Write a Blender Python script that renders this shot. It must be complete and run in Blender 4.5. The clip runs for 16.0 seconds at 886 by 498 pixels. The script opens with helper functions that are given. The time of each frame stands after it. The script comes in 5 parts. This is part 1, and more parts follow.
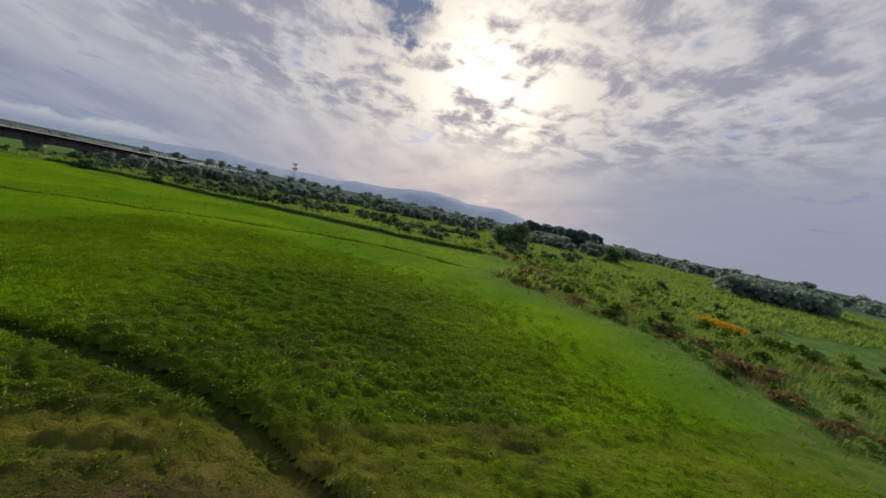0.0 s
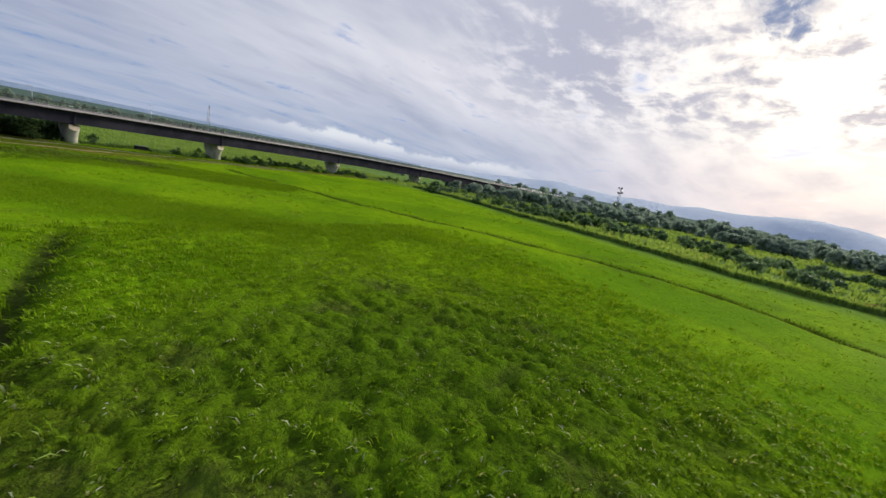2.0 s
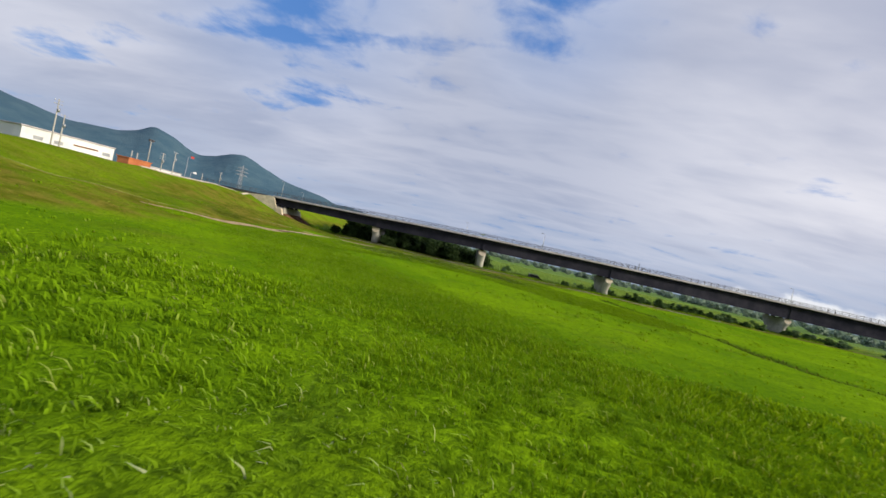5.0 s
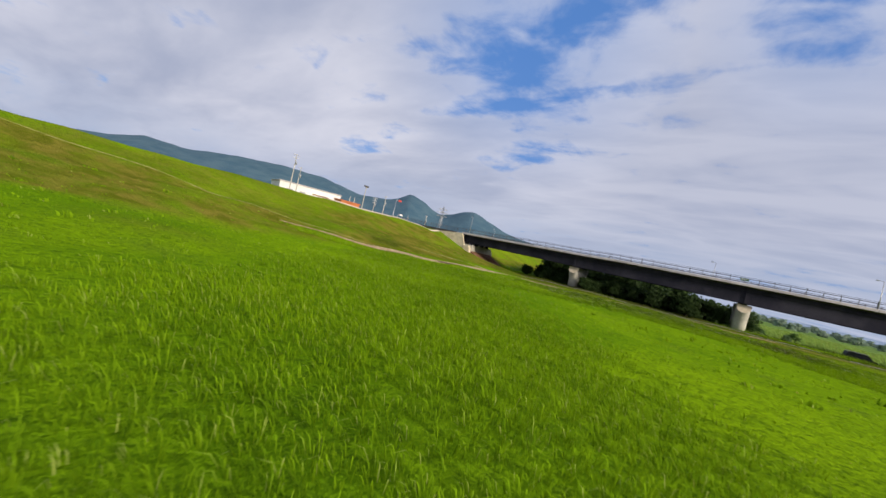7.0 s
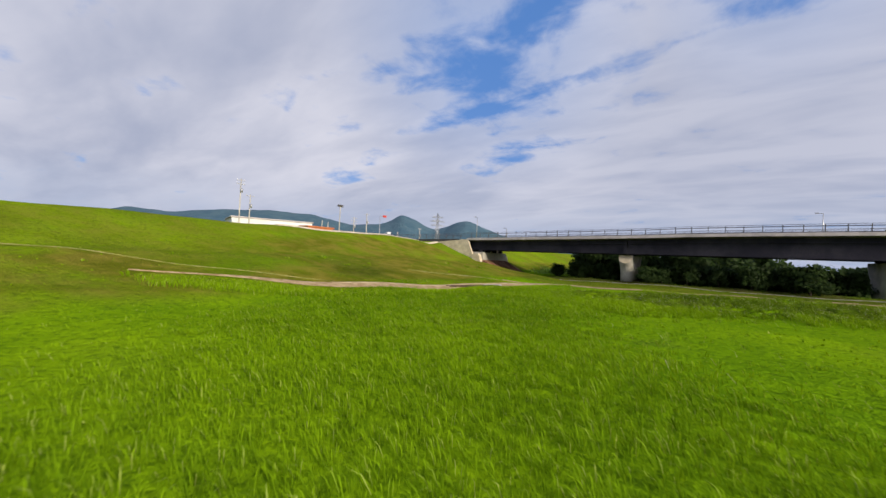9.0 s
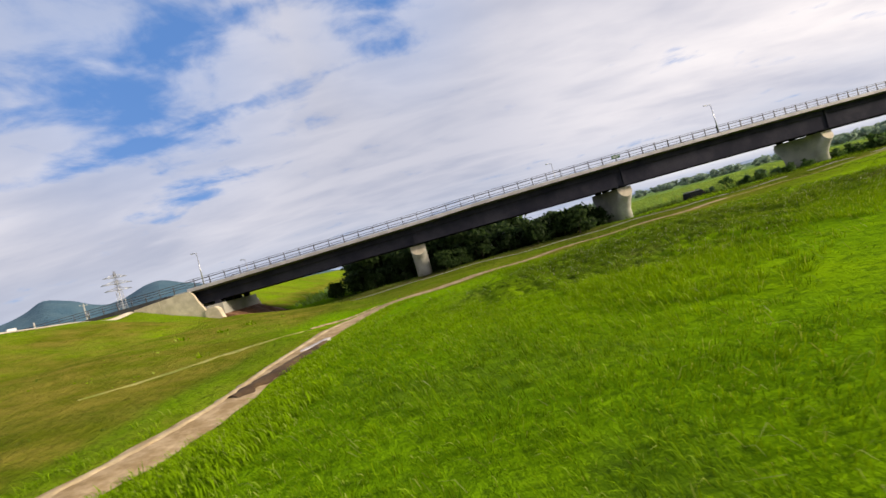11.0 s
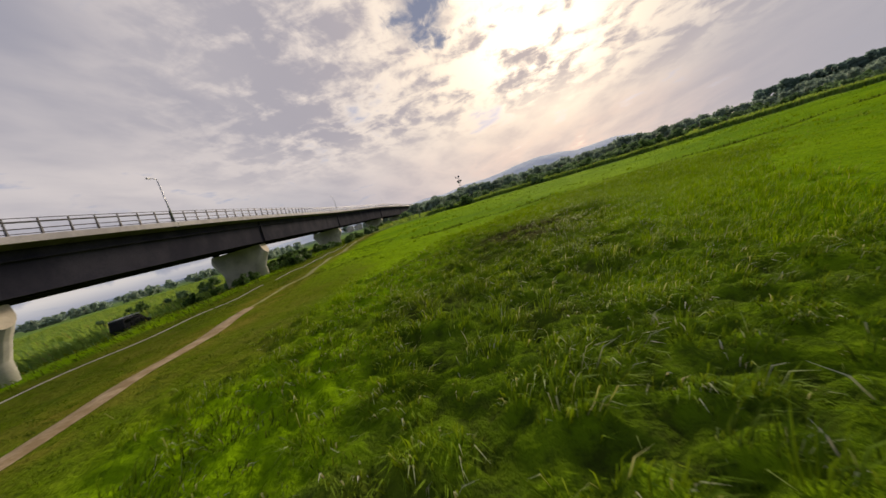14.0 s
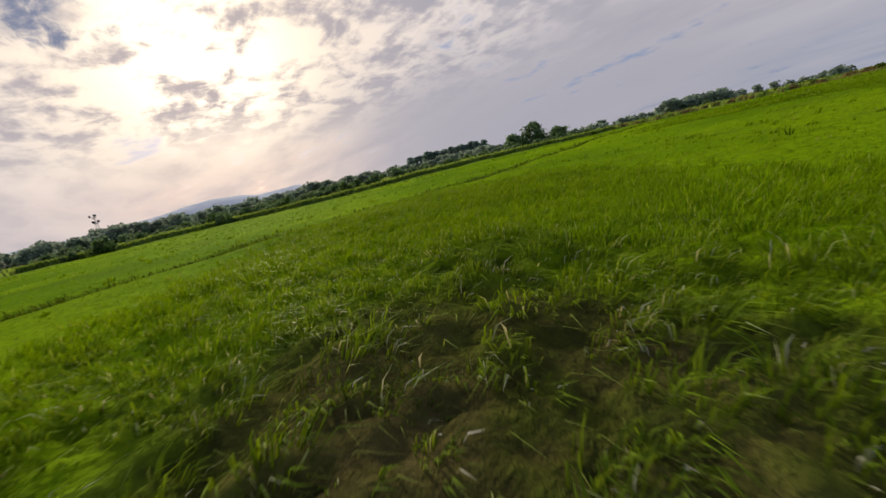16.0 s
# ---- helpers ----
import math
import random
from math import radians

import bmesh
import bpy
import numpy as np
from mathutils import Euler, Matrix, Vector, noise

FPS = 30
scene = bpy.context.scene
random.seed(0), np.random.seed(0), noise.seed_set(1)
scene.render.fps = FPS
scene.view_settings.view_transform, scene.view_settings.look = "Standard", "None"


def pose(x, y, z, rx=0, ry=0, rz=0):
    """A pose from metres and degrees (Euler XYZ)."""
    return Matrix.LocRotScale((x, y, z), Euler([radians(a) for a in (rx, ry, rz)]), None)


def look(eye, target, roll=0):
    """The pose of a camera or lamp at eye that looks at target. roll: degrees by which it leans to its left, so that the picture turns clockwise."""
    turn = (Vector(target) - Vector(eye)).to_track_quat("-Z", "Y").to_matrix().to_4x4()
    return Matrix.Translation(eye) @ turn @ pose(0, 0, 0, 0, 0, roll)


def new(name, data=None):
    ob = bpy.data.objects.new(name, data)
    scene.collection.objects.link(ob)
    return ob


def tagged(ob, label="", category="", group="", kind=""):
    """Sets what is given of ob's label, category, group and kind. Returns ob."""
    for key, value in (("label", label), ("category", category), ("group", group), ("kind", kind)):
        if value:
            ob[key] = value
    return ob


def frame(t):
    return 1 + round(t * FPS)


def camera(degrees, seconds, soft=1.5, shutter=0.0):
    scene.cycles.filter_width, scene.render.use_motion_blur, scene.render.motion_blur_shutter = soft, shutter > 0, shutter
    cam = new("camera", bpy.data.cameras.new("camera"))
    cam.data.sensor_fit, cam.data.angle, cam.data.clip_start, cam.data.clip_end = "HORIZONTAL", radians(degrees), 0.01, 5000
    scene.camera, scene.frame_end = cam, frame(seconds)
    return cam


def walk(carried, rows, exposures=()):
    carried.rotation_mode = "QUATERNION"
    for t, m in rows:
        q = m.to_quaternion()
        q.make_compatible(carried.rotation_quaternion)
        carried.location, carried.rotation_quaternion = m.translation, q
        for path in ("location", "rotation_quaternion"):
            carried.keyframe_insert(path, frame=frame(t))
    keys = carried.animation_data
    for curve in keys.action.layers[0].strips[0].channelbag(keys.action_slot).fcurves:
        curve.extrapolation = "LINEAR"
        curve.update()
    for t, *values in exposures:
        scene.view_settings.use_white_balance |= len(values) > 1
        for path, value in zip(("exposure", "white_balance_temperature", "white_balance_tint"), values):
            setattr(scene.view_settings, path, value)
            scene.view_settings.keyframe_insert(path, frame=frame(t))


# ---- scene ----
cam = camera(97.1, 16.0, soft=1.5, shutter=0.10)
PATH = [
    (0, (15.47, -135.82, 12.75), (25.271, -137.562, 11.759), 11.86),
    (0.5, (20.83, -139.02, 12.65), (30.762, -138.742, 11.501), 12.92),
    (1, (26.82, -140.56, 12.47), (36.460, -138.316, 11.027), 13.26),
    (1.5, (33.56, -140.94, 12.16), (42.488, -136.803, 10.364), 12.62),
    (2, (39.63, -140.21, 11.61), (47.644, -134.558, 9.647), 11.02),
    (2.5, (45.89, -138.28, 10.68), (52.731, -131.224, 8.832), 9.91),
    (3, (51.85, -135.18, 9.38), (57.307, -126.940, 7.834), 9.23),
    (3.5, (57.01, -130.88, 8.03), (60.908, -121.741, 6.885), 9.08),
    (4, (60.14, -125.62, 6.82), (62.503, -115.934, 6.116), 9.73),
    (4.5, (63.68, -120.00, 5.76), (64.335, -110.027, 5.446), 11.21),
    (4.7, (64.69, -117.73, 5.35), (64.703, -107.728, 5.142), 11.80),
    (6.8, (65.75, -93.96, 3.57), (60.029, -85.762, 3.318), 13.83),
    (7, (64.89, -91.76, 3.16), (58.807, -83.826, 2.973), 13.35),
    (7.5, (62.05, -86.16, 2.43), (55.296, -78.791, 2.345), 12.08),
    (8, (58.78, -81.60, 2.04), (51.727, -74.506, 2.106), 9.98),
    (8.2, (57.08, -79.86, 2.11), (50.051, -72.752, 2.186), 8.93),
    (10.3, (38.27, -62.87, 3.87), (35.886, -53.159, 3.937), -11.01),
    (10.5, (36.93, -61.10, 3.83), (35.346, -51.224, 3.835), -12.66),
    (11, (34.79, -56.68, 3.16), (35.088, -46.684, 3.118), -15.52),
    (11.5, (33.25, -51.26, 2.38), (35.647, -41.557, 2.223), -17.35),
    (12, (33.43, -45.97, 2.21), (37.836, -37.006, 1.869), -17.69),
    (12.5, (34.90, -40.38, 2.01), (41.304, -32.715, 1.566), -17.78),
    (13, (38.35, -34.98, 2.24), (46.503, -29.213, 1.692), -18.16),
    (13.5, (41.75, -31.30, 2.70), (51.040, -27.698, 1.914), -17.47),
    (14, (45.53, -28.26, 2.98), (55.372, -26.909, 1.841), -16.55),
    (14.5, (50.75, -26.32, 3.13), (60.607, -27.087, 1.622), -16.02),
    (15, (55.74, -25.39, 2.94), (65.235, -27.975, 1.161), -15.32),
    (15.5, (61.76, -25.83, 2.48), (70.562, -30.145, 0.527), -14.20),
    (16, (67.60, -28.47, 2.01), (75.469, -34.297, -0.025), -12.88),
]
EXPOSURES = [(0, -0.55, 6200, 10), (1, -0.48, 6200, 10), (2, 0.12, 6300, 8), (3, 0.44, 6400, 6), (4, 0.34, 6400, 8), (4.7, 0.25, 6400, 8), (7, 0.28, 6500, 10), (8.2, 0.28, 6500, 10), (10.3, 0.42, 6900, 10), (11, 0.48, 7000, 10), (12, 0.44, 7000, 12), (12.5, 0.14, 7000, 12), (13, -0.02, 7000, 12), (14, -0.20, 7200, 12), (16, -0.20, 7000, 12)]
walk(cam, [(t, look(eye, target, roll)) for t, eye, target, roll in PATH], EXPOSURES)


def glide(a, b, v):
    """A smooth step from 0 at a to 1 at b, for numbers and arrays."""
    s = np.clip((np.asarray(v, float) - a) / (b - a), 0.0, 1.0)
    return s * s * (3 - 2 * s)


# ---- sky and sun ----
SUN_AZ, SUN_EL = radians(-12.0), radians(18.5)
sun_way = Vector((math.cos(SUN_EL) * math.cos(SUN_AZ), math.cos(SUN_EL) * math.sin(SUN_AZ), math.sin(SUN_EL)))


class Nodes:
    """Short hand for building a node tree."""

    def __init__(self, tree):
        self.tree = tree
        tree.nodes.clear()

    def add(self, kind, **inputs):
        n = self.tree.nodes.new(kind)
        for key, value in inputs.items():
            slot = n.inputs[int(key[1:])] if key[0] == "i" and key[1:].isdigit() else n.inputs[key.replace("_", " ")]
            if isinstance(value, bpy.types.NodeSocket):
                self.tree.links.new(value, slot)
            else:
                slot.default_value = value
        return n

    def math(self, op, a, b=0.0, clamp=False):
        n = self.add("ShaderNodeMath", i0=a, i1=b)
        n.operation, n.use_clamp = op, clamp
        return n.outputs[0]

    def vec(self, op, a, b=(0, 0, 0)):
        n = self.add("ShaderNodeVectorMath", i0=a, i1=b)
        n.operation = op
        return n

    def step(self, value, a, b, lo=0.0, hi=1.0):
        n = self.add("ShaderNodeMapRange", i0=value, i1=a, i2=b, i3=lo, i4=hi)
        n.interpolation_type = "SMOOTHSTEP"
        return n.outputs[0]

    def mix(self, fac, a, b, blend="MIX"):
        n = self.tree.nodes.new("ShaderNodeMix")
        n.data_type, n.blend_type = "RGBA", blend
        for slot, value in ((0, fac), (6, a), (7, b)):
            if isinstance(value, bpy.types.NodeSocket):
                self.tree.links.new(value, n.inputs[slot])
            elif slot == 0:
                n.inputs[0].default_value = value
            else:
                n.inputs[slot].default_value = (*value, 1.0) if len(value) == 3 else value
        return n.outputs[2]

    def noise(self, scale, detail=4.0, rough=0.55, vector=None, distortion=0.0):
        n = self.add("ShaderNodeTexNoise", Scale=scale, Detail=detail, Roughness=rough, Distortion=distortion)
        if vector is not None:
            self.tree.links.new(vector, n.inputs["Vector"])
        return n.outputs[0]


world = bpy.data.worlds.new("overcast_evening")
scene.world = world
world.use_nodes = True
g = Nodes(world.node_tree)
way = g.vec("NORMALIZE", g.add("ShaderNodeTexCoord").outputs["Generated"]).outputs[0]
sep = g.add("ShaderNodeSeparateXYZ", i0=way)
up = sep.outputs[2]
above = g.math("MAXIMUM", up, 0.0)
down = g.math("ADD", above, 0.16)
sheet = g.add("ShaderNodeCombineXYZ", i0=g.math("DIVIDE", sep.outputs[0], down), i1=g.math("DIVIDE", sep.outputs[1], down), i2=3.7)
streaked = g.add("ShaderNodeMapping", Vector=sheet.outputs[0], Rotation=(0, 0, radians(35)), Scale=(0.55, 1.25, 1.0))
cover = g.noise(0.9, 4.0, 0.5, streaked.outputs[0], 0.4)
mid = g.noise(2.4, 4.0, 0.50, streaked.outputs[0], 0.3)
cells = g.noise(4.6, 7.0, 0.58, sheet.outputs[0], 0.30)
wisps = g.noise(11.0, 5.0, 0.6, streaked.outputs[0], 0.5)
toward = g.math("MAXIMUM", g.vec("DOT_PRODUCT", way, tuple(sun_way)).outputs["Value"], 0.0)
glow = g.math("POWER", toward, 14.0)
core = g.math("POWER", toward, 110.0)
warm = g.math("POWER", toward, 3.0)
sunny = g.math("POWER", toward, 1.5)
sky = g.add("ShaderNodeTexSky")
sky.sky_type, sky.sun_disc, sky.sun_elevation, sky.sun_rotation = "NISHITA", False, SUN_EL, radians(90) - SUN_AZ
blue = g.vec("MULTIPLY", sky.outputs[0], (0.10, 0.10, 0.11)).outputs[0]


def near_way(x, y, z, inner, outer):
    """1 towards a bearing in the sky, fading to 0 round it."""
    d = g.vec("DISTANCE", way, (x, y, z)).outputs["Value"]
    return g.step(d, inner, outer, 1.0, 0.0)


# thickness of the cloud sheet: soft banks away from the sun, small crisp cells around it
bank = g.math("ADD", g.math("MULTIPLY", cover, 0.55), g.math("ADD", g.math("MULTIPLY", mid, 0.38), g.math("MULTIPLY", wisps, 0.05)))
flock = g.math("ADD", g.math("MULTIPLY", cells, 0.60), g.math("ADD", g.math("MULTIPLY", mid, 0.22), g.math("MULTIPLY", wisps, 0.18)))
flock = g.math("ADD", flock, g.math("MULTIPLY", near_way(0.963, -0.19, 0.19, 0.03, 0.16), 0.10))
flock = g.math("ADD", flock, g.math("MULTIPLY", near_way(0.885, 0.357, 0.30, 0.05, 0.20), 0.05))
flock = g.math("SUBTRACT", flock, g.math("ADD", g.math("MULTIPLY", glow, 0.04), g.math("MULTIPLY", core, 0.07)))
crisp = g.step(warm, 0.16, 0.65)
crisp = g.math("MULTIPLY", crisp, g.step(up, 0.10, 0.24))
thick = g.math("ADD", g.math("MULTIPLY", g.step(bank, 0.32, 0.68), g.math("SUBTRACT", 1.0, crisp)), g.math("MULTIPLY", g.step(flock, 0.42, 0.57), crisp))
lit = g.mix(sunny, (0.66, 0.67, 0.77), (1.06, 1.0, 1.01))
lit = g.mix(glow, lit, (1.55, 1.36, 1.12))
lit = g.mix(core, lit, (2.9, 2.55, 2.05))
dull = g.mix(sunny, (0.38, 0.42, 0.56), (0.55, 0.55, 0.66))
dull = g.mix(glow, dull, (0.72, 0.65, 0.68))
heavy = near_way(-0.02, 0.95, 0.28, 0.12, 0.62)
shade = g.mix(g.math("MAXIMUM", thick, g.math("MULTIPLY", heavy, g.step(mid, 0.3, 0.62, 0.95, 0.55))), lit, dull)
low = g.step(up, 0.02, 0.19, 1.0, 0.0)
shade = g.mix(g.math("MULTIPLY", low, g.step(mid, 0.35, 0.6, 0.9, 0.5)), shade, g.mix(g.step(warm, 0.30, 0.8), (0.38, 0.45, 0.62), g.mix(glow, (0.74, 0.72, 0.82), (1.45, 1.08, 0.86))))
bank_low = g.math("MULTIPLY", near_way(0.60, -0.79, 0.10, 0.22, 0.62), g.step(g.math("ADD", up, g.math("MULTIPLY", mid, 0.16)), 0.20, 0.40, 1.0, 0.0))
shade = g.mix(g.math("MULTIPLY", bank_low, 0.8), shade, g.mix(cover, (0.42, 0.45, 0.58), (0.62, 0.62, 0.72)))
# a far row of small white clouds low over the flat
row = g.math("MULTIPLY", g.noise(9.0, 5.0, 0.6, way, 0.3), 0.075)
crest = g.math("MULTIPLY", g.step(g.math("SUBTRACT", up, row), -0.008, 0.003, 1.0, 0.0), near_way(0.72, 0.69, 0.03, 0.16, 0.42))
shade = g.mix(g.math("MULTIPLY", crest, g.step(up, 0.0, 0.035, 0.0, 0.85)), shade, (0.90, 0.90, 0.93))
# openings where the blue shows
veil = g.math("MAXIMUM", near_way(-0.46, 0.73, 0.49, 0.04, 0.42), g.math("MULTIPLY", near_way(0.05, 0.83, 0.55, 0.05, 0.30), 0.7))
torn = g.math("ADD", g.math("MULTIPLY", mid, 0.6), g.math("MULTIPLY", cells, 0.4))
gap = g.step(g.math("SUBTRACT", g.math("MULTIPLY", veil, 0.20), g.math("SUBTRACT", torn, 0.44)), 0.01, 0.17)
shade = g.mix(g.math("MULTIPLY", veil, 0.40), shade, (0.30, 0.45, 0.80))
shade = g.mix(g.math("MULTIPLY", gap, 0.95), shade, g.mix(0.35, (0.06, 0.24, 0.70), blue))
hole = g.math("MAXIMUM", near_way(0.914, 0.024, 0.404, 0.02, 0.16), g.math("MULTIPLY", near_way(0.938, -0.07, 0.34, 0.01, 0.08), 0.75))
ragged = g.math("ADD", g.math("MULTIPLY", cells, 0.5), g.math("MULTIPLY", wisps, 0.5))
shade = g.mix(g.math("MULTIPLY", g.step(g.math("SUBTRACT", g.math("MULTIPLY", hole, 0.40), g.math("SUBTRACT", ragged, 0.28)), 0.02, 0.22), g.step(hole, 0.0, 0.5)), shade, (0.30, 0.35, 0.52))
shade = g.mix(g.step(up, 0.50, 0.95, 0.0, 0.8), shade, (0.16, 0.23, 0.42))  # darker overhead, out of view, so gaps in the grass get less light
shade = g.mix(g.step(up, -0.03, 0.0, 1.0, 0.0), shade, (0.12, 0.16, 0.10))
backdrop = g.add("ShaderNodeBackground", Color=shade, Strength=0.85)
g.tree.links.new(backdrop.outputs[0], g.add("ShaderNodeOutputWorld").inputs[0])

sun = new("sun", bpy.data.lights.new("sun", "SUN"))
sun.data.energy, sun.data.angle, sun.data.color = 3.85, radians(10), (1.0, 0.88, 0.72)
sun.matrix_world = look(tuple(sun_way * 100), (0, 0, 0))


# ---- materials ----
def material(name, rough=0.8, metal=0.0):
    m = bpy.data.materials.new(name)
    m.use_nodes = True
    n = Nodes(m.node_tree)
    n.shader = n.add("ShaderNodeBsdfPrincipled", Roughness=rough, Metallic=metal)
    n.shader.inputs["Specular IOR Level"].default_value = 0.3
    n.tree.links.new(n.shader.outputs[0], n.add("ShaderNodeOutputMaterial").inputs[0])
    n.place = n.add("ShaderNodeNewGeometry").outputs["Position"]
    return m, n


def colour(n, value):
    n.tree.links.new(value, n.shader.inputs["Base Color"])


def bump(n, height, strength=0.4, distance=0.05):
    b = n.add("ShaderNodeBump", Strength=strength, Distance=distance, Height=height)
    n.tree.links.new(b.outputs[0], n.shader.inputs["Normal"])


def two_tone(name, dark, light, scale, rough=0.8, metal=0.0, grain=30.0, relief=0.3, gloss=0.3):
    """A surface with stains at one scale and grain at another."""
    m, n = material(name, rough, metal)
    stain = n.step(n.noise(scale, 6.0, 0.6, n.place), 0.35, 0.68)
    speck = n.noise(grain, 3.0, 0.6, n.place)
    c = n.mix(stain, dark, light)
    c = n.mix(n.step(speck, 0.35, 0.7, 0.0, 0.35), c, tuple(v * 0.65 for v in dark))
    colour(n, c)
    bump(n, speck, relief, 0.02)
    n.shader.inputs["Specular IOR Level"].default_value = gloss
    if gloss < 0.1:
        n.shader.inputs["IOR"].default_value = 1.12
    return m


def grass_material(name, deep, fresh, dry, rough=0.5, share=0.45, few=1.0, rank=None):
    """Blades: each one has its own tint, and tufts and patches of the meadow differ."""
    m, n = material(name, rough)
    own = n.add("ShaderNodeNewGeometry").outputs["Random Per Island"]
    patch = n.step(n.noise(0.09, 5.0, 0.6, n.place), 0.38, 0.66)
    tuft = n.step(n.noise(1.3, 3.0, 0.6, n.place), 0.34, 0.66)
    def tints(deep, fresh, dry):
        c = n.mix(n.math("MULTIPLY", n.math("ADD", patch, tuft), 0.5), deep, fresh)
        c = n.mix(n.math("MULTIPLY", n.math("POWER", own, few), 0.6), c, tuple(min(v * 1.4, 0.8) for v in fresh))
        return n.mix(n.step(own, 0.88, 0.98, 0.0, 0.6), c, dry)

    c = tints(deep, fresh, dry)
    if rank:
        kind = n.add("ShaderNodeAttribute")
        kind.attribute_name = "rank"
        along = n.add("ShaderNodeAttribute")
        along.attribute_name = "along"

        def foot_shaded(c, foot, tip):  # shade painted along the blade: foot darkened, tip brightened
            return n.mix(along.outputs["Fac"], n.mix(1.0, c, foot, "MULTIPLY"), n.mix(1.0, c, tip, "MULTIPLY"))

        c = n.mix(kind.outputs["Fac"], foot_shaded(c, (0.72, 0.70, 0.72), (1.06, 1.04, 1.06)), foot_shaded(tints(*rank), (0.10, 0.09, 0.12), (1.9, 1.75, 3.0)))
    colour(n, c)
    n.shader.inputs["Specular IOR Level"].default_value = 0.06
    n.shader.inputs["IOR"].default_value = 1.15
    thin = n.add("ShaderNodeBsdfTranslucent", Color=n.mix(1.0, c, (1.15, 1.0, 0.55), "MULTIPLY"))
    both = n.add("ShaderNodeMixShader", Fac=share, i1=n.shader.outputs[0], i2=thin.outputs[0])
    n.tree.links.new(both.outputs[0], n.tree.nodes["Material Output"].inputs[0])
    return m


def leaf_material(name, deep, fresh):
    m, n = material(name, 0.6)
    own = n.add("ShaderNodeNewGeometry").outputs["Random Per Island"]
    tree = n.add("ShaderNodeObjectInfo").outputs["Random"]
    c = n.mix(own, deep, fresh)
    c = n.mix(n.math("MULTIPLY", tree, 0.45), c, tuple(v * 0.6 for v in deep))
    colour(n, c)
    n.shader.inputs["Specular IOR Level"].default_value = 0.15
    thin = n.add("ShaderNodeBsdfTranslucent", Color=c)
    both = n.add("ShaderNodeMixShader", Fac=0.62, i1=n.shader.outputs[0], i2=thin.outputs[0])
    n.tree.links.new(both.outputs[0], n.tree.nodes["Material Output"].inputs[0])
    return m


m_concrete = two_tone("weathered_concrete", (0.34, 0.33, 0.29), (0.56, 0.54, 0.48), 0.35, 0.85, 0.0, 14.0)
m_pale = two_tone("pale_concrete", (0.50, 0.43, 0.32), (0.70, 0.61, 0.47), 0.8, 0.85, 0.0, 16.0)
# near-black tone puts the shade under the deck into the colour
m_soffit = two_tone("shade_dark_concrete", (0.09, 0.085, 0.085), (0.16, 0.15, 0.15), 0.5, 0.9, 0.0, 12.0)
m_edge = two_tone("pale_mauve_grey_concrete", (0.40, 0.37, 0.38), (0.56, 0.52, 0.53), 0.6, 0.85, 0.0, 16.0)
m_steel = two_tone("dark_painted_steel", (0.026, 0.026, 0.038), (0.048, 0.047, 0.062), 0.25, 0.7, 0.0, 8.0, 0.1, 0.05)
m_rail = two_tone("brown_grey_rail_paint", (0.07, 0.066, 0.072), (0.12, 0.115, 0.12), 1.0, 0.5, 0.2, 20.0, 0.1)
m_galv = two_tone("galvanised_steel", (0.40, 0.41, 0.43), (0.55, 0.56, 0.58), 2.0, 0.45, 0.7, 30.0, 0.1)
m_asphalt = two_tone("asphalt", (0.045, 0.045, 0.048), (0.075, 0.075, 0.075), 0.4, 0.9)
m_track = two_tone("worn_gravel_track", (0.36, 0.27, 0.15), (0.58, 0.46, 0.29), 0.9, 0.95, 0.0, 9.0, 0.8)
m_worn = two_tone("worn_track_soil", (0.29, 0.20, 0.095), (0.50, 0.375, 0.225), 1.6, 0.95, 0.0, 7.0, 0.8)
m_berm = two_tone("dry_worn_grass", (0.17, 0.20, 0.03), (0.34, 0.31, 0.11), 1.1, 0.95, 0.0, 7.0, 0.8)
m_soil = two_tone("dark_brown_soil", (0.06, 0.036, 0.018), (0.13, 0.080, 0.040), 0.8, 0.95, 0.0, 9.0, 0.8)
m_redsoil = two_tone("red_brown_soil", (0.16, 0.08, 0.045), (0.26, 0.14, 0.08), 0.7, 0.95)
m_white = two_tone("white_wall_panel", (0.66, 0.66, 0.66), (0.80, 0.80, 0.80), 0.2, 0.6, 0.0, 5.0, 0.1)
m_orange = two_tone("faded_orange_panel", (0.42, 0.13, 0.05), (0.55, 0.20, 0.08), 0.5, 0.6, 0.0, 8.0, 0.1)
m_roof = two_tone("grey_sheet_roof", (0.28, 0.29, 0.31), (0.40, 0.41, 0.43), 0.4, 0.6, 0.0, 8.0, 0.1)
m_dark = two_tone("dark_glass", (0.015, 0.017, 0.02), (0.03, 0.033, 0.04), 1.0, 0.12, 0.0, 10.0, 0.0)
m_carpaint = two_tone("black_car_paint", (0.012, 0.014, 0.016), (0.022, 0.025, 0.028), 1.0, 0.25, 0.0, 10.0, 0.0)
m_silver = two_tone("silver_trim", (0.45, 0.46, 0.47), (0.6, 0.61, 0.62), 1.0, 0.35, 0.6, 10.0, 0.0)
m_rubber = two_tone("black_rubber", (0.015, 0.015, 0.015), (0.03, 0.03, 0.03), 1.0, 0.8)
m_lamp = two_tone("frosted_lamp_cover", (0.62, 0.63, 0.64), (0.72, 0.73, 0.74), 1.0, 0.4, 0.0, 10.0, 0.0)
m_red = two_tone("red_sign_paint", (0.45, 0.04, 0.03), (0.55, 0.07, 0.05), 1.0, 0.5)
m_green_sign = two_tone("green_sign_paint", (0.05, 0.12, 0.07), (0.08, 0.17, 0.10), 1.0, 0.5)
m_bark = two_tone("grey_bark", (0.05, 0.04, 0.03), (0.12, 0.10, 0.08), 2.0, 0.9)
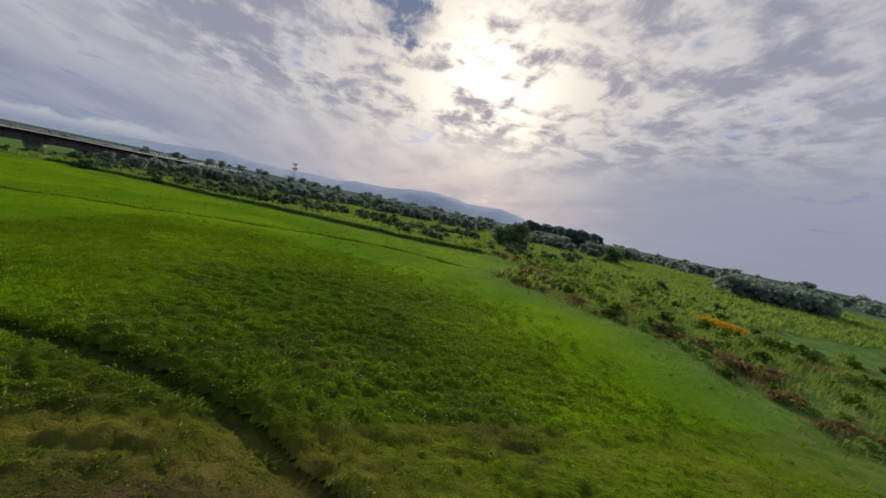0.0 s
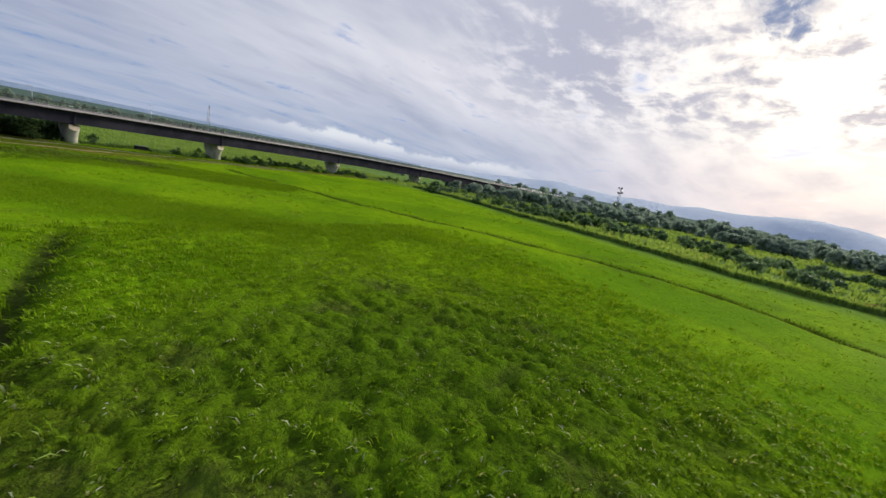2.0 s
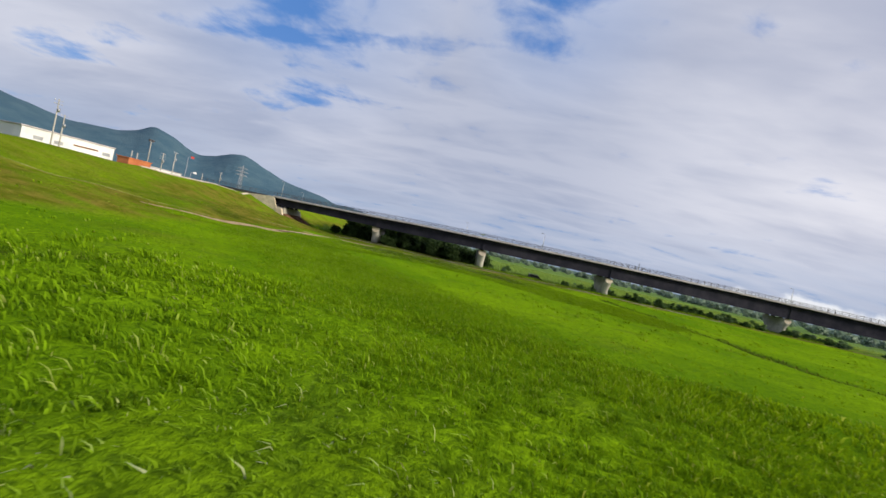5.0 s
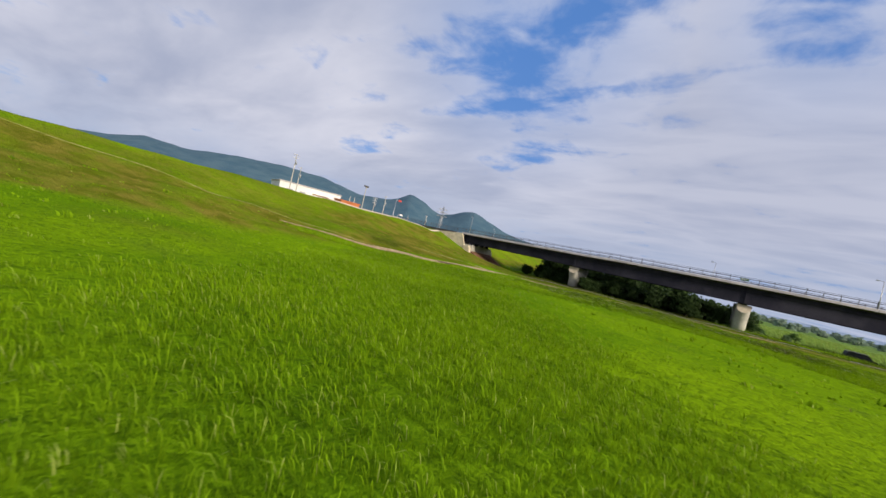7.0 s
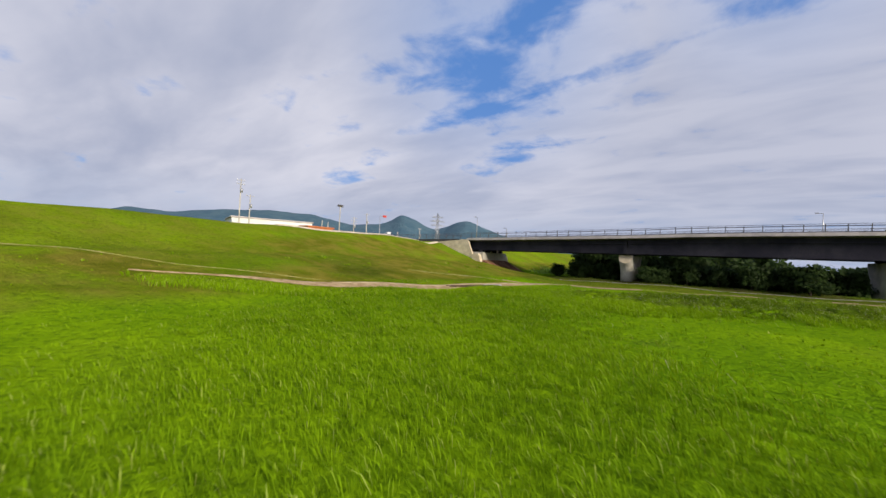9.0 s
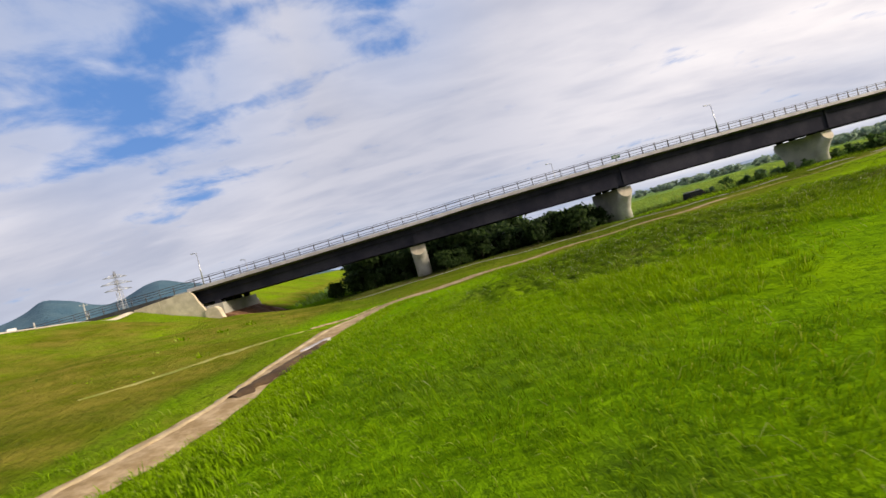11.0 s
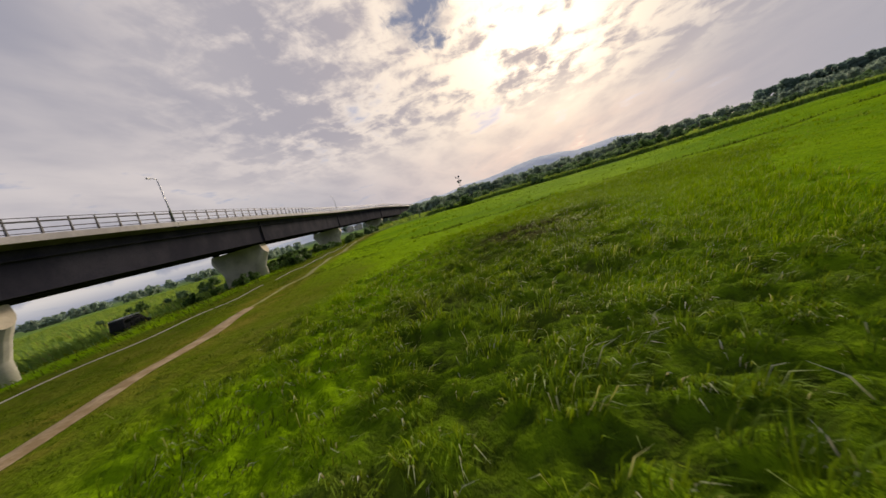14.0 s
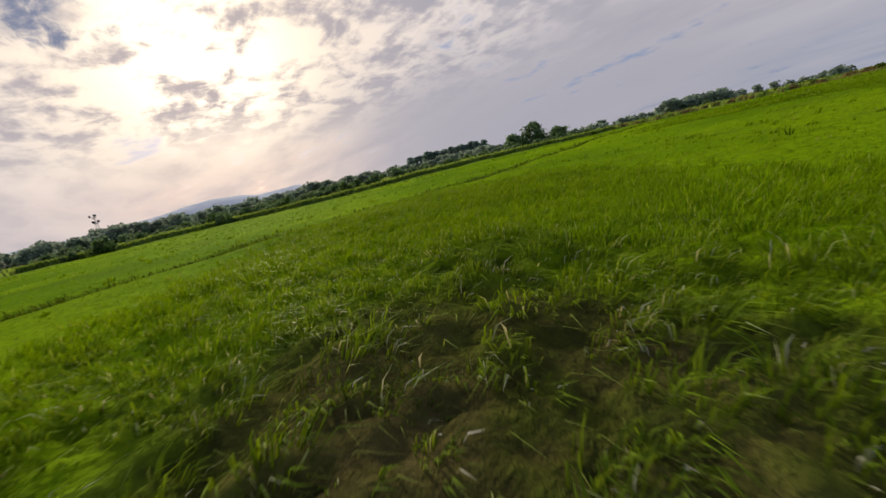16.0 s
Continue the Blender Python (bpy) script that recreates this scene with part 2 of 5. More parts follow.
# the rank tints are darkened to stand for shade among the blades
m_blade = grass_material("meadow_grass_blades", (0.080, 0.178, 0.006), (0.235, 0.405, 0.008), (0.44, 0.48, 0.14), share=0.40, few=1.5, rank=((0.026, 0.054, 0.005), (0.128, 0.210, 0.012), (0.50, 0.50, 0.30)))
m_tall = grass_material("tall_seeding_grass", (0.11, 0.18, 0.03), (0.24, 0.30, 0.07), (0.52, 0.50, 0.32))
m_reed = grass_material("reed_leaves", (0.125, 0.220, 0.050), (0.240, 0.370, 0.095), (0.30, 0.29, 0.13))
m_weed = grass_material("dark_weeds", (0.036, 0.066, 0.010), (0.090, 0.150, 0.016), (0.18, 0.18, 0.06))
m_straw = grass_material("dead_reed_stalks", (0.12, 0.10, 0.05), (0.24, 0.20, 0.10), (0.36, 0.31, 0.19))
m_flower = grass_material("yellow_flower_heads", (0.50, 0.30, 0.02), (0.62, 0.38, 0.03), (0.20, 0.24, 0.05))
m_leaf = leaf_material("broad_leaves", (0.056, 0.119, 0.033), (0.150, 0.250, 0.069))
# darker copy of the broad leaves: the thicket's shade is in the colour
m_thicket = leaf_material("shade_dark_thicket_leaves", (0.030, 0.060, 0.018), (0.075, 0.125, 0.036))
# far foliage is paled and blued in its base colour to imitate haze
m_pine = leaf_material("haze_painted_conifer_leaves", (0.163, 0.250, 0.213), (0.237, 0.338, 0.275))
m_hazed_leaf = leaf_material("haze_paled_leaves", (0.120, 0.205, 0.090), (0.190, 0.290, 0.125))
m_distant = leaf_material("haze_painted_distant_leaves", (0.220, 0.315, 0.235), (0.330, 0.405, 0.305))


def hill_material(name, dark, light):
    m, n = material(name, 1.0)
    c = n.mix(n.step(n.noise(0.012, 8.0, 0.65, n.place), 0.36, 0.66), dark, light)
    colour(n, c)
    bump(n, n.noise(0.03, 6.0, 0.7, n.place), 1.0, 12.0)
    return m


# mountain colours are blued and paled to imitate the haze before them
m_hill = hill_material("haze_blue_wooded_mountain", (0.050, 0.115, 0.165), (0.080, 0.150, 0.190))
m_haze = hill_material("haze_painted_far_mountain", (0.52, 0.62, 0.74), (0.58, 0.67, 0.78))
m_haze_blue = hill_material("haze_blue_far_hills", (0.26, 0.35, 0.48), (0.32, 0.41, 0.53))

# ground: colours follow the kind of growth stored on the sheet
m_ground, n = material("meadow_ground", 0.9)
kind = n.add("ShaderNodeAttribute")
kind.attribute_name = "growth"
part_of = n.add("ShaderNodeSeparateColor", i0=kind.outputs["Color"])
wide = n.step(n.noise(0.035, 6.0, 0.6, n.place, 0.4), 0.38, 0.64)
narrow = n.step(n.noise(0.45, 6.0, 0.65, n.place, 0.3), 0.34, 0.68)
tuft = n.noise(3.2, 5.0, 0.7, n.place)
n.shader.inputs["Specular IOR Level"].default_value = 0.02
n.shader.inputs["IOR"].default_value = 1.15
turf = n.mix(wide, (0.155, 0.305, 0.005), (0.255, 0.425, 0.006))
turf = n.mix(n.math("MULTIPLY", narrow, 0.35), turf, (0.095, 0.215, 0.006))
turf = n.mix(n.step(tuft, 0.36, 0.52, 0.58, 0.0), turf, (0.055, 0.120, 0.006))
# alpha: dark thatch, deepened to stand for shade under long grass
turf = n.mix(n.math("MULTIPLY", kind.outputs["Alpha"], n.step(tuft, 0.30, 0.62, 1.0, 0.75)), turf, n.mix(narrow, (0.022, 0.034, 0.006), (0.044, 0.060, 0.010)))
dry = n.mix(narrow, (0.120, 0.140, 0.010), (0.235, 0.205, 0.032))
turf = n.mix(n.math("MULTIPLY", part_of.outputs[0], n.step(n.noise(0.16, 5.0, 0.6, n.place), 0.30, 0.62, 0.25, 1.0)), turf, dry)
reedy = n.mix(narrow, (0.120, 0.210, 0.045), (0.215, 0.330, 0.085))
turf = n.mix(part_of.outputs[1], turf, reedy)
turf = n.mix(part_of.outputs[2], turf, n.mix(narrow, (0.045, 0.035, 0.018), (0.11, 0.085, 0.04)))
# haze painted into the turf: it turns dull blue-green with distance
far_haze = n.step(n.vec("LENGTH", n.place).outputs["Value"], 300.0, 800.0)
turf = n.mix(far_haze, turf, n.mix(wide, (0.085, 0.135, 0.115), (0.14, 0.20, 0.145)))
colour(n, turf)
bump(n, n.math("ADD", tuft, n.math("MULTIPLY", n.noise(0.9, 5.0, 0.6, n.place), 1.5)), 1.0, 0.22)

# ---- the lie of the land ----
TRACK = [(19.5, -66), (21.6, -61.5), (23.0, -57.5), (24.0, -54), (24.8, -50.5), (25.6, -47), (26.1, -44), (26.4, -41), (26.5, -37.5), (26.7, -33.5), (27.3, -29.4), (28.7, -25.7), (31.1, -22.3), (34.4, -19.9), (38.6, -17.9), (43, -16.4), (47.2, -15.3), (52, -14.3), (58, -13.1), (64, -11.9), (70.5, -10.5), (77, -8.9), (91, -6.2), (110, -2), (135, 4), (170, 11), (230, 13), (320, 18)]
DITCH = [(96, -18), (98, -34), (101.5, -52), (104.5, -72), (107.5, -92), (110.5, -112), (112.5, -130), (110, -145), (103, -157)]
RAMP = [(3.5, -96), (6.5, -86), (7.6, -81), (10.2, -73.5), (15.2, -66.5), (20.2, -59), (23.2, -53.3)]  # the edge where a ramp climbs the dyke
RUT = [(47, -96), (43, -110), (40.5, -119), (37, -127), (33, -132.5), (28, -136.5), (20, -142)]
AXIS = [(-60, -2), (-30, -0.8), (0, 0), (33, 0), (66, 0.8), (105, 6.0), (163, 15.5), (229, 19.5), (294, 24), (400, 33), (520, 44), (640, 56)]
RAIL_TOP = [(-60, 7.6), (-30, 7.9), (0, 8.3), (33, 9.02), (44, 9.38), (66, 9.78), (84, 10.02), (105, 10.25), (163, 10.75), (229, 10.6), (294, 9.7), (400, 8.4), (520, 7.2), (640, 6.4)]
SOFFIT = [(-60, 4.2), (0, 4.6), (33, 4.75), (66, 4.95), (105, 5.15), (163, 5.0), (229, 4.5), (294, 3.4), (400, 2.2), (520, 1.2), (640, 0.6)]


def spline(points, per=12):
    """A smooth line through points."""
    p = np.array(points, float)
    p = np.vstack([2 * p[0] - p[1], p, 2 * p[-1] - p[-2]])
    out = []
    for a, b, c, d in zip(p, p[1:], p[2:], p[3:]):
        for s in np.arange(per) / per:
            out.append(0.5 * (2 * b + (c - a) * s + (2 * a - 5 * b + 4 * c - d) * s * s + (3 * b - a - 3 * c + d) * s**3))
    out.append(p[-2])
    return np.array(out)


def away(x, y, line):
    """The distance in plan from points to a line."""
    x, y = np.asarray(x, float), np.asarray(y, float)
    best = np.full(np.broadcast(x, y).shape, 1e9)
    for (ax, ay), (bx, by) in zip(line[:-1], line[1:]):
        dx, dy = bx - ax, by - ay
        s = np.clip(((x - ax) * dx + (y - ay) * dy) / (dx * dx + dy * dy), 0, 1)
        best = np.minimum(best, np.hypot(x - ax - s * dx, y - ay - s * dy))
    return best


TRACK_LINE, DITCH_LINE, RUT_LINE = spline(TRACK, 6), spline(DITCH, 4), spline(RUT, 5)
along_axis = spline(AXIS, 24)


def axis(x):
    """The bridge's near edge at x: its y."""
    return np.interp(x, along_axis[:, 0], along_axis[:, 1])


RAIL_LINE, SOFFIT_LINE = spline(RAIL_TOP, 10), spline(SOFFIT, 10)


def rise(table, x):
    line = RAIL_LINE if table is RAIL_TOP else SOFFIT_LINE
    return float(np.interp(x, line[:, 0], line[:, 1]))


def ripple(x, y):
    return 0.10 * np.sin(x * 0.21 + 1.3 * np.sin(y * 0.11)) * np.cos(y * 0.17 + 0.8) + 0.06 * np.sin(x * 0.53 + y * 0.37) + 0.05 * np.cos(y * 0.61 - x * 0.29)


def levee(x, y):
    """The river dyke: a berm on the water side and a flat crown."""
    u = x - 0.16 * np.maximum(-62 - y, 0.0) + 0.03 * np.maximum(y - 10, 0.0)
    broad = np.interp(u, [-26, -14, -9.5, -3.0, 10.5, 13.5, 27.0, 60], [3.2, 3.4, 6.0, 6.0, 2.35, 2.15, -0.35, -0.36])
    steep = np.interp(x, [-30, -18, -13.5, -7.4, 4.0, 9.4, 60], [3.2, 3.4, 6.0, 6.0, 1.65, -0.35, -0.36])
    return broad + (steep - broad) * glide(-17.0, -2.0, y)


def ground_z(x, y):
    x, y = np.asarray(x, float), np.asarray(y, float)
    z = -0.35 + 1.2 * glide(60, 120, -y)
    z = np.maximum(z, levee(x, y) + 0 * z)
    z = z + ripple(x, y)
    z = z - 0.9 * glide(3.0, 13.0, y - axis(x)) * glide(14, 30, x)
    z = z + 0.25 * np.exp(-(((y - axis(x) - 5.5) / 4.5) ** 2)) * glide(18, 30, x)
    z = z - 0.55 * np.exp(-((away(x, y, DITCH_LINE) / 0.8) ** 2))
    z = z - 0.55 * np.exp(-((away(x, y, RUT_LINE) / 1.0) ** 2))
    far = np.hypot(x - 60, y + 80)
    return z * (1 - glide(300, 900, far))


def knots(lo, hi, step, limit):
    mid_part = list(np.arange(lo, hi + 0.01, step))
    left, right, s = [lo], [hi], step
    while right[-1] < limit:
        s *= 1.22
        right.append(right[-1] + s)
        left.append(left[-1] - s)
    return np.array(left[:0:-1] + mid_part + right[1:])


def mesh_object(name, verts, faces, mat, smooth=True):
    me = bpy.data.meshes.new(name)
    me.from_pydata([tuple(v) for v in verts], [], [tuple(f) for f in faces])
    me.materials.append(mat)
    if smooth:
        me.polygons.foreach_set("use_smooth", [True] * len(me.polygons))
    me.update()
    return new(name, me)


def value_noise(x, y, size, seed):
    """Smooth random numbers from 0 to 1 on a lattice of that size."""
    table = np.random.default_rng(seed).random(65536)
    u, v = np.asarray(x) / size + 500, np.asarray(y) / size + 500
    i, j = np.floor(u).astype(int), np.floor(v).astype(int)
    a, b = u - i, v - j
    a, b = a * a * (3 - 2 * a), b * b * (3 - 2 * b)
    pick = lambda p, q: table[(p * 7919 + q * 104729) % 65536]
    return (pick(i, j) * (1 - a) + pick(i + 1, j) * a) * (1 - b) + (pick(i, j + 1) * (1 - a) + pick(i + 1, j + 1) * a) * b


# lines for the long grass; NEAR and START follow the camera's way
NEAR = [(70, -104), (62, -88), (51, -73), (38, -60), (33, -48), (37, -37), (46, -30), (60, -28.5), (76, -34), (90, -46)]
START = [(18, -132), (38, -136), (56, -130), (66, -116), (72, -98)]
RANK = [(43, -30.5), (48, -28), (56, -26.8), (65, -27), (71, -30.5)]


def rank_shade_at(x, y):
    """Two stretches of coarser grass with ragged borders, coloured darker to stand for shade among the blades: 0 to 1.
    """
    a = away(x, y, RANK) + 7 * (value_noise(x, y, 5.0, 85) - 0.5) + 4 * (value_noise(x, y, 1.3, 86) - 0.5)
    b = away(x, y, START[:3]) + 12 * (value_noise(x, y, 9.0, 87) - 0.5) + 5 * (value_noise(x, y, 2.0, 88) - 0.5)
    return np.maximum(1 - glide(4.0, 10.0, a), 0.9 * (1 - glide(9, 25, b)))


def tussock(x, y):
    """How coarse the sward is: 0 where it is even, 1 where it stands in rough clumps."""
    rough = glide(0.36, 0.70, 0.7 * value_noise(x, y, 11.0, 4) + 0.3 * value_noise(x, y, 3.0, 5))
    return np.maximum(0.55 * rough, rank_shade_at(x, y)) * glide(24, 32, x)


def clumps(x, y, cell, seed):
    """Rounded tufts of uneven size, close together: 0 in the gaps, up to 1 on top."""
    table = np.random.default_rng(seed).random(65536)
    i, j = np.floor(x / cell).astype(int), np.floor(y / cell).astype(int)
    best = np.zeros(len(x))
    for di in (-1, 0, 1):
        for dj in (-1, 0, 1):
            key = (i + di) * 7919 + (j + dj) * 104729
            a, b, c, d = (table[(key + k * 31337) % 65536] for k in range(4))
            cx, cy = (i + di + 0.5 + 0.8 * (a - 0.5)) * cell, (j + dj + 0.5 + 0.8 * (b - 0.5)) * cell
            off = ((x - cx) ** 2 + (y - cy) ** 2) / (cell * (0.42 + 0.36 * c)) ** 2
            best = np.maximum(best, (0.45 + 0.55 * d) * np.sqrt(np.maximum(1 - off, 0)))
    return best


def swell(x, y):
    """How high the tufted turf stands over the soil, and how much of that is a tuft's own height."""
    coarse = tussock(x, y)
    early = y < -92
    size = np.where(early, (0.08 + 0.42 * coarse) * glide(-92, -100, y), 0.38 * glide(0.25, 0.9, coarse) * glide(-52, -44, y))
    dome = np.where(early, 0.6 * clumps(x, y, 1.35, 91), 0.55 * clumps(x, y, 0.95, 91)) + 0.45 * clumps(x, y, 0.55, 90)
    fine = value_noise(x, y, 0.16, 93) * 0.5 + value_noise(x, y, 0.33, 94) * 0.5
    return size * (dome + 0.5 * (fine - 0.5)), dome, coarse


def growth_at(x, y):
    growth = np.zeros((len(x), 4))
    coarse = tussock(x, y)
    near = 1 - glide(3.5, 8.0, away(x, y, NEAR) + 4 * (value_noise(x, y, 3.0, 83) - 0.5))
    early = 1 - glide(17, 27, away(x, y, START) + 6 * (value_noise(x, y, 5.0, 84) - 0.5))
    growth[:, 3] = np.maximum(near * (0.04 + 0.90 * rank_shade_at(x, y)), early * (0.10 + 0.80 * rank_shade_at(x, y)))  # thatch at the foot of long grass, darkened further for the shade there
    on_dyke = levee(x, y) > 0.4
    lv = levee(x, y)
    growth[:, 3] += 0.42 * glide(-0.2, 0.3, lv) * (1 - glide(1.9, 2.4, lv)) * (0.5 + 0.5 * value_noise(x, y, 3.5, 97)) * glide(-54, -48, y)  # rank foot of the dyke
    growth[:, 3] += np.where(on_dyke, 0.28 * glide(0.35, 0.7, value_noise(x, y, 6.0, 96)) + 0.10, 0.0)  # uncut tufts on the dyke
    lower_slope = glide(0.0, 0.5, lv) * (1 - glide(2.15, 2.45, lv))
    below = x - np.interp(y, [p[1] for p in RAMP], [p[0] for p in RAMP])
    south = glide(-50, -56, y) * glide(-0.8, 0.8, below) * (1 - glide(-3.0, 1.5, x - np.interp(y, [-84, -76, -68, -56], [27.5, 28.5, 26.6, 25.4])))
    growth[:, 0] = np.where(on_dyke, 0.56, 0.0) + lower_slope * 0.35 * glide(-58, -50, y) + 0.95 * south
    for px, py, rx, ry, share in ((8.5, -33.5, 5.0, 7.5, 1.2), (8.5, -44, 3.5, 7, 0.9), (1.5, -30, 2.5, 4, 0.6), (4, -22, 3, 5, 0.5), (14.0, -37.5, 4.6, 5.5, 1.5), (5, -18, 5, 4, 0.4), (8, -46, 2, 3, 0.5), (22, -60, 2.5, 9, 0.35), (38, -84, 5, 3, 0.4)):
        growth[:, 0] += share * np.exp(-(((x - px) / rx) ** 2 + ((y - py) / ry) ** 2))
    dark_bay = np.exp(-((np.hypot((x - 30) / 1.2, (y + 126) / 1.2) / 8.0) ** 2))  # a brown bay by the rut, darkened to imitate backlit shade
    growth[:, 0] += 0.45 * dark_bay
    growth[:, 3] += 0.6 * dark_bay
    growth[:, 0] += 0.75 * np.exp(-(((away(x, y, TRACK_LINE) - 0.9) / 1.0) ** 2))
    strip = glide(-11.5, -8.0, y - axis(x)) * (1 - glide(-1.0, 1.0, y - axis(x))) * glide(10, 18, x)
    mown = glide(-22, -18, y - axis(x) + 3 * (value_noise(x, y, 4.0, 98) - 0.5)) * (1 - glide(-11.5, -8.0, y - axis(x))) * glide(14, 24, x) * (1 - glide(70, 95, x))  # short dull verge of the track, darkened to imitate its look against the sun
    growth[:, 0] += 0.50 * mown
    growth[:, 3] += 0.6 * mown
    growth[:, 2] += 0.75 * glide(-2.2, -0.5, y - axis(x)) * (1 - glide(11, 14, y - axis(x))) * glide(15, 20, x) * (1 - glide(60, 64, x))  # soil, darkened in colour for the shade under bushes and bridge
    growth[:, 0] += 0.42 * strip
    growth[:, 3] += 0.85 * strip
    growth[:, 3] += 0.4 * np.exp(-((away(x, y, [(19, -50), (20.5, -42), (22.5, -36), (25, -32)]) / 2.2) ** 4))
    dead = np.exp(-((np.hypot((x - 70.2) / 1.3, y + 30.2) / 3.0) ** 4)) * (0.5 + 0.5 * value_noise(x, y, 0.8, 100))  # dead brown stems
    growth[:, 0] += 0.25 * dead
    growth[:, 3] += 0.5 * dead
    edge = reed_edge(x, y)
    growth[:, 1] = glide(-16, 10, edge) + glide(2, 8, y - axis(x)) * glide(20, 40, x)
    growth[:, 3] += 0.9 * np.exp(-((away(x, y, RUT_LINE) / 1.2) ** 2))
    growth[:, 2] += 0.3 * np.exp(-((away(x, y, RUT_LINE) / 0.6) ** 2)) + 0.95 * np.exp(-((away(x, y, DITCH_LINE) / 0.8) ** 2))
    growth[:, 2] += 0.75 * np.exp(-((np.hypot(x - 27, (y + 129) / 1.5) / 4.5) ** 2))
    growth[:, 2] += 0.8 * dead
    growth[:, 2] += 0.35 * coarse * glide(0.66, 0.85, value_noise(x, y, 2.6, 71))
    growth[:, 2] += 0.95 * glide(-0.6, 0.2, y) * (1 - glide(11.0, 12.5, y)) * glide(3.0, 4.0, x) * (1 - glide(8.5, 12.0, x))
    return growth


GROUND_X, GROUND_Y = knots(-32, 150, 0.9, 4600), knots(-180, 34, 0.9, 4600)


def build_ground():
    xs, ys = GROUND_X, GROUND_Y
    gx, gy = np.meshgrid(xs, ys)
    x, y = gx.ravel(), gy.ravel()
    co = np.stack([x, y, ground_z(x, y)], 1)
    nx, ny = len(xs), len(ys)
    i = np.arange(nx * ny).reshape(ny, nx)
    quads = np.stack([i[:-1, :-1], i[:-1, 1:], i[1:, 1:], i[1:, :-1]], -1).reshape(-1, 4)
    me = bpy.data.meshes.new("ground")
    me.vertices.add(len(co))
    me.vertices.foreach_set("co", co.ravel())
    me.loops.add(quads.size)
    me.loops.foreach_set("vertex_index", quads.ravel())
    me.polygons.add(len(quads))
    me.polygons.foreach_set("loop_start", np.arange(len(quads)) * 4)
    me.polygons.foreach_set("use_smooth", np.ones(len(quads), bool))
    me.update(calc_edges=True)
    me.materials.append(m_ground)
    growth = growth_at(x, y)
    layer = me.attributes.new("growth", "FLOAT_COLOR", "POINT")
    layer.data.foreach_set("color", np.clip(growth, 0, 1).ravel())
    return tagged(new("ground", me), "bright green mown river meadow with a grassy dyke", "ground", kind="structure")


REED_Y, REED_X = [-260, -178, -145, -112, -80, -50, -12, 10], [141, 141, 144, 156, 174, 188, 194, 190]


def reed_edge(x, y):
    """How far a place lies inside the reeds that border the meadow."""
    border_y = np.interp(x, [-40, 30, 50, 66, 80, 100, 117, 140, 180, 260], [-166, -174, -175, -177, -168, -163, -176, -181, -190, -215])
    border_x = np.interp(y, REED_Y, REED_X)
    return np.maximum(border_y - y, (x - border_x))


ground = build_ground()


# ---- builders ----
def part(name, bm, mat, parent=None, label=""):
    """Links a bmesh as one mesh object, under a thing or a part if one is given."""
    me = bpy.data.meshes.new(name)
    bm.to_mesh(me)
    bm.free()
    me.materials.append(mat)
    ob = new(name, me)
    if parent is not None:
        ob.parent = parent
    return tagged(ob, label)


def thing(name, x, y, z, label, category, group="", kind="", turn=0.0):
    ob = new(name)
    ob.empty_display_size = 0.3
    ob.matrix_world = pose(x, y, z, 0, 0, turn)
    return tagged(ob, label, category, group, kind)


def box(bm, x0, x1, y0, y1, z0, z1, bevel=0.0):
    v = [bm.verts.new(p) for p in ((x0, y0, z0), (x1, y0, z0), (x1, y1, z0), (x0, y1, z0), (x0, y0, z1), (x1, y0, z1), (x1, y1, z1), (x0, y1, z1))]
    fs = [bm.faces.new([v[i] for i in q]) for q in ((3, 2, 1, 0), (4, 5, 6, 7), (0, 1, 5, 4), (1, 2, 6, 5), (2, 3, 7, 6), (3, 0, 4, 7))]
    if bevel:
        es = {e for f in fs for e in f.edges}
        bmesh.ops.bevel(bm, geom=list(es), offset=bevel, segments=2, affect="EDGES", profile=0.5)
    return bm


def boxed(*a, bevel=0.0):
    return box(bmesh.new(), *a, bevel=bevel)


def rod(bm, a, b, r0, r1=None, sides=8):
    """A tapered round bar from a to b."""
    a, b = Vector(a), Vector(b)
    r1 = r0 if r1 is None else r1
    turn = (b - a).to_track_quat("Z", "Y").to_matrix()
    rings = []
    for p, r in ((a, r0), (b, r1)):
        rings.append([bm.verts.new(p + turn @ Vector((r * math.cos(t), r * math.sin(t), 0))) for t in np.arange(sides) * math.tau / sides])
    for i in range(sides):
        bm.faces.new((rings[0][i], rings[0][(i + 1) % sides], rings[1][(i + 1) % sides], rings[1][i])).smooth = True
    bm.faces.new(rings[0][::-1])
    bm.faces.new(rings[1])
    return bm


def loft(bm, rings, close=True, caps=True):
    """Skins rings of points of equal length."""
    vs = [[bm.verts.new(p) for p in ring] for ring in rings]
    n = len(vs[0])
    for a, b in zip(vs, vs[1:]):
        for i in range(n if close else n - 1):
            bm.faces.new((a[i], a[(i + 1) % n], b[(i + 1) % n], b[i]))
    if caps and close:
        bm.faces.new(vs[0][::-1])
        bm.faces.new(vs[-1])
    bmesh.ops.recalc_face_normals(bm, faces=bm.faces)
    return bm


# ---- the road bridge ----
DECK = 11.4  # width over the kerbs


def station(x):
    """The near edge of the deck at x, and the way across it."""
    d = 0.5
    slope = float(axis(x + d) - axis(x - d)) / (2 * d)
    across = Vector((-slope, 1.0, 0.0)).normalized()
    return Vector((x, float(axis(x)), 0.0)), across


def swept(xs, outline):
    """A bar along the bridge: outline(x) gives (n, z) pairs."""
    rings = []
    for x in xs:
        p, across = station(x)
        rings.append([p + across * n_ + Vector((0, 0, z)) for n_, z in outline(x)])
    return loft(bmesh.new(), rings)


